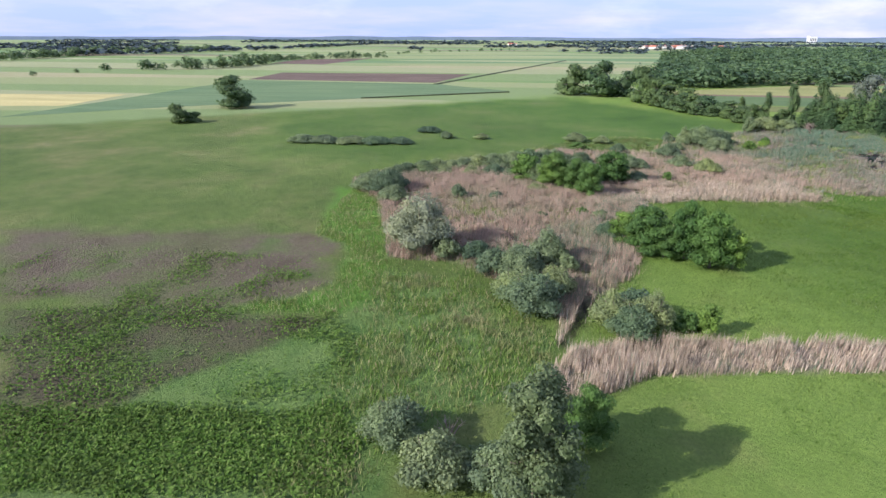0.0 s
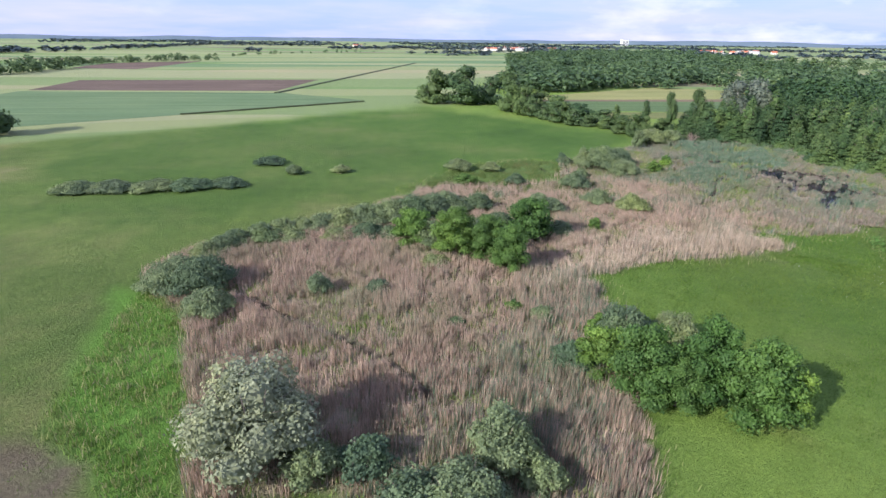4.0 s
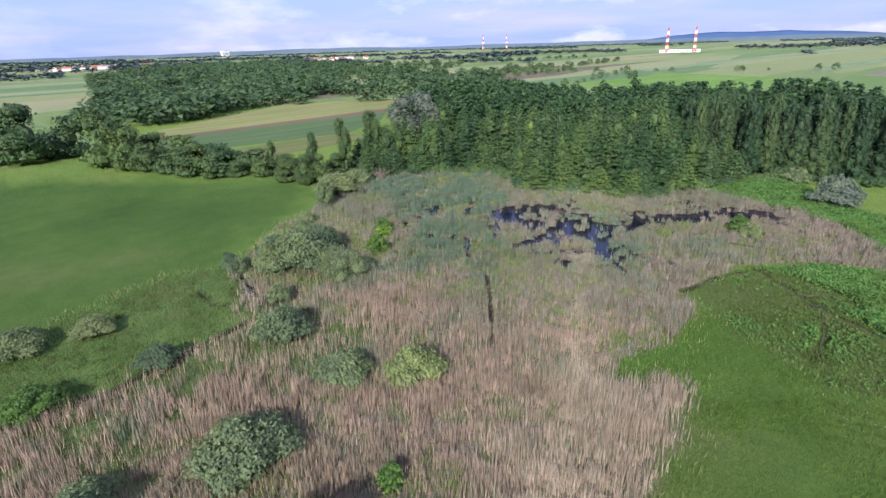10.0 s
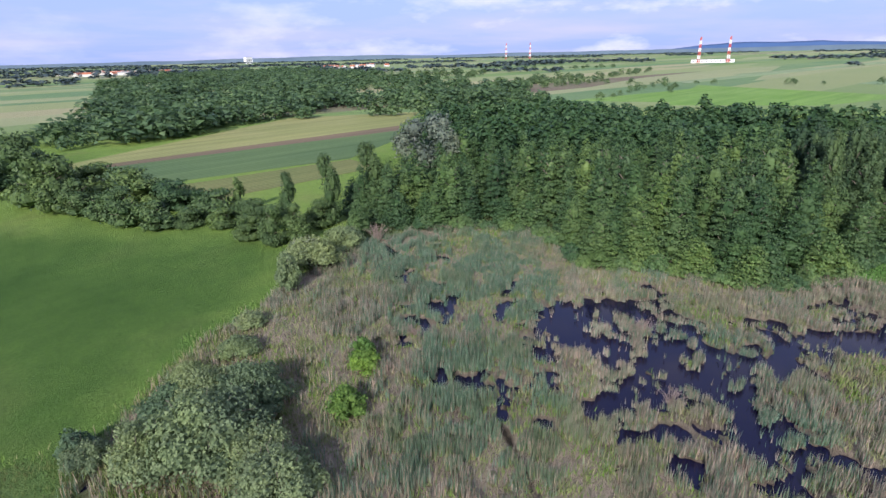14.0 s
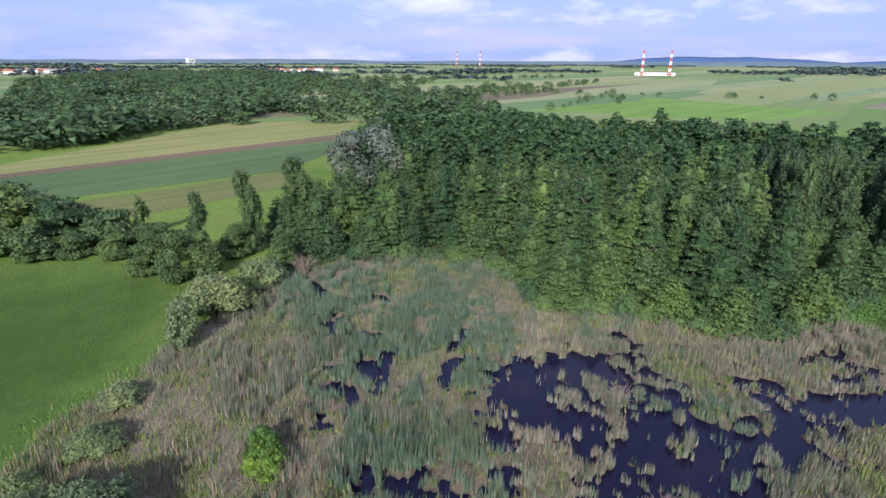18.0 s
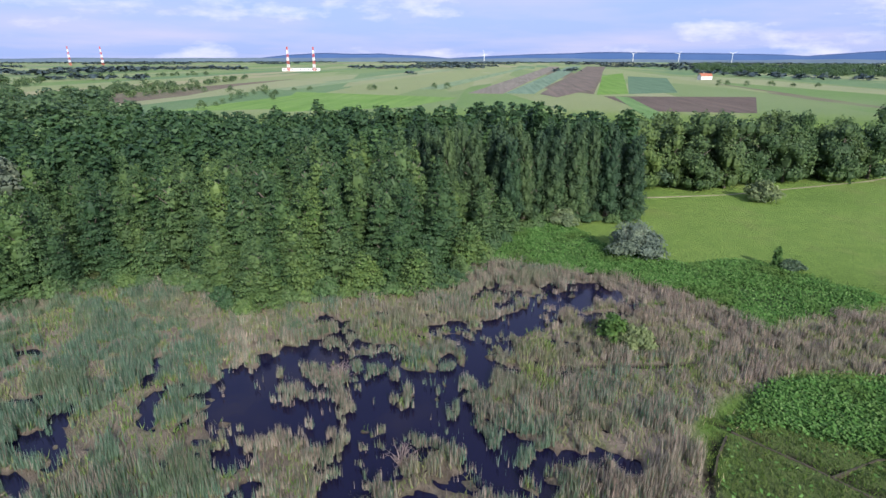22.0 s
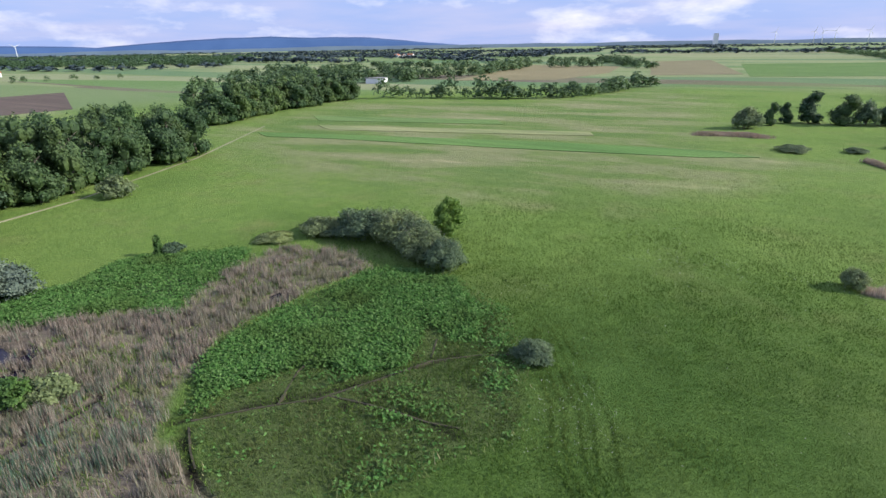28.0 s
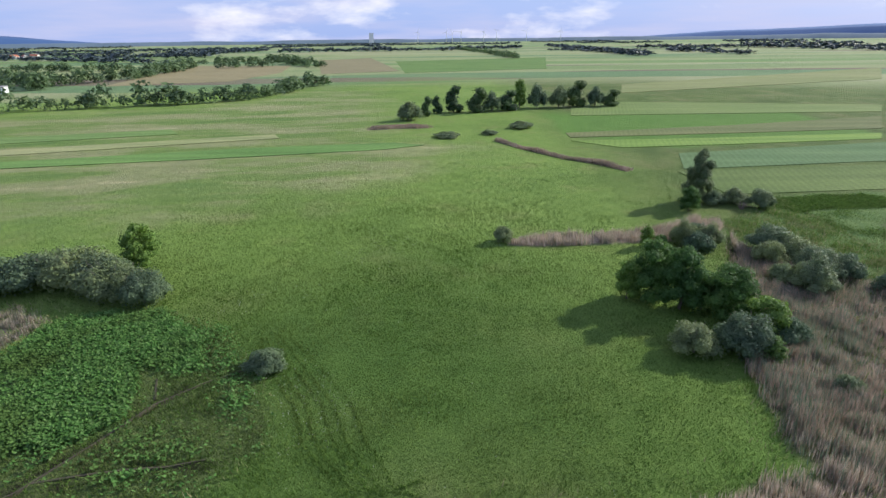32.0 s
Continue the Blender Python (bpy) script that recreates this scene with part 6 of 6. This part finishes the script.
# the two broad-leaved groves that carry the wood on past the track
for grove, step, r, h, words in (([(184, 98), (179, 84), (190, 64), (196, 42), (204, 30), (220, 34), (220, 60), (210, 90), (200, 99)], 6.0, 4.2, 14.5, "dark broad-crowned tree in the grove beside the meadow"),
                                 ([(250, -10), (262, -35), (280, -128), (298, -125), (283, -30), (266, -5)], 7.5, 5.0, 14.0, "dark broad-crowned tree in the far grove")):
    px, py = zip(*grove)
    for x in np.arange(min(px), max(px), step):
        for y in np.arange(min(py), max(py), step):
            u, v = x + random.uniform(-2, 2), y + random.uniform(-2, 2)
            if within(grove, np.array([u]), np.array([v]))[0]:
                plant("broad", u, v, r * random.uniform(0.8, 1.3), h * random.uniform(0.75, 1.15), 2 if x < 230 else 3, "trees of the groves", words)

# ---------------------------------------------------------------- far trees: belts, woods, the rim of the plain
mid_models = [crown_arrays(kind, r, 1.0, 120, 0.09, far_rng, False) for kind, r in (("willow", 0.46), ("willow", 0.4), ("leafy", 0.4))]
tiny_models = [crown_arrays("willow", 0.55, 1.0, 44, 0.2, far_rng, False), crown_arrays("willow", 0.6, 1.0, 44, 0.2, far_rng, False)]


def stand(name, spots, models, label, mat, broad=1.0):
    ps, fs, base = [], [], 0
    for x, y, h in spots:
        pts, faces = models[int(far_rng.integers(len(models)))]
        a, wide = far_rng.uniform(0, math.tau), far_rng.uniform(0.85, 1.35) * broad
        turn = np.array([[math.cos(a), math.sin(a), 0], [-math.sin(a), math.cos(a), 0], [0, 0, 1]])
        ps.append(pts @ turn * (h * wide, h * wide, h) + (x, y, 0))
        fs.append(faces + base)
        base += len(pts)
    return stuff(name, np.concatenate(ps), np.concatenate(fs), mat, label, "woods")


def along(line, step, spread, height):
    spots = []
    for (ax, ay), (bx, by) in zip(line, line[1:]):
        n = max(1, int(math.hypot(bx - ax, by - ay) / step))
        for i in range(n):
            k = (i + far_rng.uniform(0, 1)) / n
            spots.append((ax + (bx - ax) * k + far_rng.normal(0, spread), ay + (by - ay) * k + far_rng.normal(0, spread), height * far_rng.uniform(0.6, 1.25)))
    return spots


# mixed wood green, made lighter so that the colour holds aerial haze
HAZED_FARWOOD = leaf_material("hazed_mixed_wood_leaf", (0.095, 0.155, 0.065), (0.20, 0.265, 0.12), 0.4)
near_spots, far_spots = [], []
for height, step, line in BELTS:
    out = min(math.hypot(px - 40, py - 100) for px, py in line)
    (near_spots if out < 900 else far_spots).extend(along(line, step * (0.6 if out < 900 else 1.5), 2.5 if out < 500 else 5, height))
stand("tree_belt", near_spots, mid_models, "belts of dark green trees between the fields", HAZED_FARWOOD, 1.2)


def wood_in(poly, step, height):
    px, py = zip(*poly)
    n = int((max(px) - min(px)) * (max(py) - min(py)) / step ** 2)
    x, y = far_rng.uniform(min(px), max(px), n), far_rng.uniform(min(py), max(py), n)
    ok = within(poly, x, y)
    ok &= ~within(ZONES["clearing"], x, y)
    ok &= fractal(x, y, 75, 5) > 0.40
    x, y = x[ok], y[ok]
    tall = height * (0.5 + 1.0 * fractal(x, y, 28, 15)) * far_rng.uniform(0.7, 1.2, len(x))
    return list(zip(x, y, tall))


woods = []
for poly, step, height in WOODS:
    woods += wood_in(poly, step, height)
stand("far_wood", woods, mid_models, "broad far woodland of mixed green trees", HAZED_FARWOOD, 1.45)
# the rim of the plain: ragged bands of low woods on every side
rim = list(far_spots)
for d0, gap, need in ((1200, 12, 0.74), (1500, 12, 0.64), (2000, 14, 0.54), (2600, 16, 0.46), (3300, 18, 0.42)):
    n = int(math.tau * d0 / gap)
    for k in range(n):
        a = math.tau * k / n
        d = d0 + 260 * (float(lattice(np.array([a * 9]), np.array([d0]), 1.0, 3)[0]) - 0.5) + far_rng.normal(0, 25)
        x, y = 50 + math.sin(a) * d, 100 + math.cos(a) * d
        if float(lattice(np.array([x]), np.array([y]), 330, 7)[0]) > need:
            rim.append((x, y, far_rng.uniform(7, 12) * 1.15))
# leaves coloured blue-grey to carry the haze over the far plain
HAZED_RIM_LEAF = leaf_material("hazed_far_leaf", (0.045, 0.07, 0.075), (0.075, 0.105, 0.11), 0.1)
stand("plain_rim_woods", rim, tiny_models, "low dark woods along the rim of the plain", HAZED_RIM_LEAF, 2.1)

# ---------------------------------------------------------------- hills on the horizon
# the blue haze of distance is put into the slopes' base colour
HAZED_HILL = plain_material("hazed_hill_slope", (0.045, 0.095, 0.205), (0.06, 0.115, 0.235), 0.004, 1.0, 0.1)
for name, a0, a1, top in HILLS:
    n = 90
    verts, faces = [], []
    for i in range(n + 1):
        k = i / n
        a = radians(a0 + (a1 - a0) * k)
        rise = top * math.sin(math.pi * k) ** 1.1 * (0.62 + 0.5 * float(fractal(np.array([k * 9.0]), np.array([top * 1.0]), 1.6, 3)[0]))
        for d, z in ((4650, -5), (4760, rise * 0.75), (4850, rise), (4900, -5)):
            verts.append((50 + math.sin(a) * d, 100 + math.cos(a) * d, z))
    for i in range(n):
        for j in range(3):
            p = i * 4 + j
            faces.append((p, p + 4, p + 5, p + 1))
    tagged(new("backdrop", mesh_from("backdrop", verts, faces, HAZED_HILL, True)), name, "hills", kind="structure")

# the last woods before the horizon, all round, with haze put into their colour
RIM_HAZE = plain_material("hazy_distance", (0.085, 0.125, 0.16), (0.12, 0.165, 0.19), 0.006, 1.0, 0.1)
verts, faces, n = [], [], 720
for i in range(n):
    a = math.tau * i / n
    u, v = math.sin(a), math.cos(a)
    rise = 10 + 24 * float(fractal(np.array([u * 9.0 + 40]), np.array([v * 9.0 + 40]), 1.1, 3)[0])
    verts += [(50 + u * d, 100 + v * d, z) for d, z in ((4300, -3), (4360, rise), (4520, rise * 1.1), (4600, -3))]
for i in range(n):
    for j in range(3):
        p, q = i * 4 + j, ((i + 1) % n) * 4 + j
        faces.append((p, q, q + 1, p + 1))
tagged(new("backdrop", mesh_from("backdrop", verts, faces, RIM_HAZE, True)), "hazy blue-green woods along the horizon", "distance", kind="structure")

# ---------------------------------------------------------------- masts, houses, turbines on the plain
RED = plain_material("red_paint", (0.42, 0.05, 0.035), (0.5, 0.08, 0.06), 1.0, 0.5)
WHITE = plain_material("white_paint", (0.72, 0.72, 0.72), (0.82, 0.82, 0.8), 1.0, 0.6)
TILES = plain_material("roof_tile", (0.30, 0.10, 0.06), (0.42, 0.17, 0.10), 0.5, 0.8)
GREYROOF = plain_material("grey_roof", (0.25, 0.24, 0.24), (0.36, 0.35, 0.34), 0.5, 0.8)
PLASTER = plain_material("plaster", (0.62, 0.60, 0.54), (0.76, 0.74, 0.69), 0.4, 0.9)
PANE = plain_material("window_pane", (0.03, 0.035, 0.045), (0.06, 0.065, 0.08), 1.0, 0.15)


def mast(x, y, height, width):
    root = tagged(new("lattice_mast"), "tall lattice mast painted in red and white bands", "mast", "masts on the plain")
    root.location = (x, y, 0)
    bands = 7
    for b in range(bands):
        z0, z1 = height * b / bands, height * (b + 1) / bands
        w0, w1 = width * (1 - 0.55 * b / bands), width * (1 - 0.55 * (b + 1) / bands)
        bm = bmesh.new()
        legs = [(-1, -1), (1, -1), (1, 1), (-1, 1)]
        for sx, sy in legs:
            tube(bm, [Vector((sx * w0, sy * w0, z0)), Vector((sx * w1, sy * w1, z1))], [0.32, 0.32], 4)
        for (ax, ay), (bx, by) in zip(legs, legs[1:] + legs[:1]):
            tube(bm, [Vector((ax * w0, ay * w0, z0)), Vector((bx * w1, by * w1, z1))], [0.22, 0.22], 4)
            tube(bm, [Vector((bx * w0, by * w0, z0)), Vector((ax * w1, ay * w1, z1))], [0.22, 0.22], 4)
            tube(bm, [Vector((ax * w1, ay * w1, z1)), Vector((bx * w1, by * w1, z1))], [0.22, 0.22], 4)
        part("mast_section", bm_mesh("mast_section", bm, RED if b % 2 == 0 else WHITE), root)


for x, y, h, w in MASTS:
    mast(x, y, h, w)


def house_parts(length, depth, eaves, ridge, roof):
    wall, top, pane = bmesh.new(), bmesh.new(), bmesh.new()
    l, d = length / 2, depth / 2
    box(wall, -l, -d, 0, l, d, eaves)
    for s in (-1, 1):
        v = [wall.verts.new(p) for p in ((s * l, -d, eaves), (s * l, d, eaves), (s * l, 0, ridge))]
        wall.faces.new(v)
    o = 0.5
    for s in (-1, 1):
        v = [top.verts.new(p) for p in ((-l - o, s * (d + o), eaves - 0.2), (l + o, s * (d + o), eaves - 0.2), (l + o, 0, ridge + 0.15), (-l - o, 0, ridge + 0.15), (-l - o, s * (d + o), eaves - 0.4), (l + o, s * (d + o), eaves - 0.4), (l + o, 0, ridge - 0.05), (-l - o, 0, ridge - 0.05))]
        for f in ((0, 1, 2, 3), (7, 6, 5, 4), (0, 4, 5, 1), (1, 5, 6, 2), (3, 7, 4, 0)):
            top.faces.new([v[i] for i in f])
    chimney = bmesh.new()
    box(chimney, l * 0.3, 0.2, ridge - 0.8, l * 0.3 + 0.7, 0.9, ridge + 1.0)
    box(pane, -0.6, -0.05, 0, 0.6, 0.05, 1.4)
    return [bm_mesh("wall", wall, PLASTER), bm_mesh("roof", top, roof), bm_mesh("chimney", chimney, PLASTER), bm_mesh("window", pane, PANE)]


HOUSE_KINDS = [house_parts(13, 9, 4.2, 7.6, TILES), house_parts(17, 10, 5.2, 8.6, TILES), house_parts(22, 13, 5.5, 7.5, GREYROOF)]


def house(x, y, turn, kind, label="plastered village house with a pitched roof"):
    wall, roof, chimney, pane = HOUSE_KINDS[kind]
    root = tagged(new("house"), label, "house", "houses of the villages")
    root.matrix_world = pose(x, y, 0, 0, 0, turn)
    part("wall", wall, root)
    r = part("roof", roof, root)
    part("chimney", chimney, r)
    depth = (9, 10, 13)[kind] / 2
    for s in (-1, 1):
        for k in (-0.3, 0.0, 0.3):
            w = part("window", pane, root)
            w.location = ((13, 17, 22)[kind] * k, s * depth, 1.3)


for px, py, count, spread in VILLAGES:
    for k in range(count):
        house(px + far_rng.normal(0, spread), py + far_rng.normal(0, spread * 0.5), far_rng.uniform(0, 180), int(far_rng.integers(3)), "village house with plastered walls and red tiled roof")


def hall(x, y, turn, length, depth, height, label):
    root = tagged(new("hall"), label, "building", "")
    root.matrix_world = pose(x, y, 0, 0, 0, turn)
    bm = bmesh.new()
    box(bm, -length / 2, -depth / 2, 0, length / 2, depth / 2, height)
    part("wall", bm_mesh("wall", bm, WHITE), root)
    bm = bmesh.new()
    box(bm, -length / 2 - 0.4, -depth / 2 - 0.4, height, length / 2 + 0.4, depth / 2 + 0.4, height + 0.6)
    part("roof", bm_mesh("roof", bm, GREYROOF), root)
    for k in range(int(length / 9)):
        bm = bmesh.new()
        box(bm, -length / 2 + 2 + 9 * k, -depth / 2 - 0.06, height * 0.35, -length / 2 + 6 + 9 * k, -depth / 2 + 0.06, height * 0.7)
        part("window", bm_mesh("window", bm, PANE), root)


for x, y, turn, length, depth, height, label in HALLS:
    hall(x, y, turn, length, depth, height, label)


def turbine(x, y, height, spin):
    root = tagged(new("wind_turbine"), "white wind turbine with three blades far on the plain", "wind turbine", "wind turbines")
    root.matrix_world = pose(x, y, 0, 0, 0, math.degrees(math.atan2(52 - x, -(132 - y))))
    bm = bmesh.new()
    tube(bm, [Vector((0, 0, 0)), Vector((0, 0, height * 0.5)), Vector((0, 0, height))], [2.2, 1.8, 1.3], 8)
    part("tower", bm_mesh("tower", bm, WHITE, True), root)
    bm = bmesh.new()
    box(bm, -1.6, -3, height - 1.2, 1.6, 4, height + 2)
    part("nacelle", bm_mesh("nacelle", bm, WHITE), root)
    for b in range(3):
        a = math.tau * b / 3 + spin
        bm = bmesh.new()
        tip = Vector((math.sin(a), 0, math.cos(a))) * height * 0.48
        tube(bm, [Vector((0, -3.6, height)), Vector((0, -3.6, height)) + tip * 0.3, Vector((0, -3.6, height)) + tip], [0.9, 1.3, 0.3], 5)
        part("blade", bm_mesh("blade", bm, WHITE), root)


for x, y, h in TURBINES:
    turbine(x, y, h, far_rng.uniform(0, 2))

# ---------------------------------------------------------------- low walls of growth: track and field ditches
LINE_SOIL = plain_material("track_soil", (0.24, 0.22, 0.13), (0.32, 0.29, 0.18), 0.6)
DARK_BANK = plain_material("ditch_bank", (0.035, 0.05, 0.02), (0.06, 0.075, 0.03), 0.4)


def ribbon(line, wide, high, mat, name, label):
    bm = bmesh.new()
    rings = []
    pts = []
    for (ax, ay), (bx, by) in zip(line, line[1:]):
        n = max(2, int(math.hypot(bx - ax, by - ay) / (6 if wide > 0.3 else 0.9)))
        pts += [(ax + (bx - ax) * i / n, ay + (by - ay) * i / n) for i in range(n)]
    pts.append(line[-1])
    for i, (x, y) in enumerate(pts):
        qx, qy = pts[min(i + 1, len(pts) - 1)][0] - pts[max(i - 1, 0)][0], pts[min(i + 1, len(pts) - 1)][1] - pts[max(i - 1, 0)][1]
        s = math.hypot(qx, qy) or 1
        ux, uy = -qy / s, qx / s
        k = 0.7 + 0.6 * float(lattice(np.array([x]), np.array([y]), 4, 3)[0])
        rings.append([bm.verts.new((x + ux * o * k, y + uy * o * k, z)) for o, z in ((-wide, -0.2), (-wide * 0.6, high), (wide * 0.6, high), (wide, -0.2))])
    for a, b in zip(rings, rings[1:]):
        for j in range(3):
            bm.faces.new((a[j], b[j], b[j + 1], a[j + 1]))
    tagged(new(name, bm_mesh(name, bm, mat)), label, name.replace("_", " "), kind="structure")


ribbon(ZONES["line1"], 0.9, 0.6, DARK_BANK, "field_bank", "dark grassy bank along a field ditch")
ribbon(ZONES["line2"], 1.6, 0.5, DARK_BANK, "field_bank", "dark grassy bank along a field ditch")
ribbon(ZONES["dtrack"], 0.5, 0.03, LINE_SOIL, "track", "pale trodden track across the meadow")
TRODDEN_SOIL = plain_material("trodden_soil", (0.045, 0.04, 0.026), (0.085, 0.075, 0.045), 1.2)
for line in TRODDEN:
    ribbon(line, 0.13, 0.06, TRODDEN_SOIL, "path", "narrow dark trodden line through sedge and herbs")
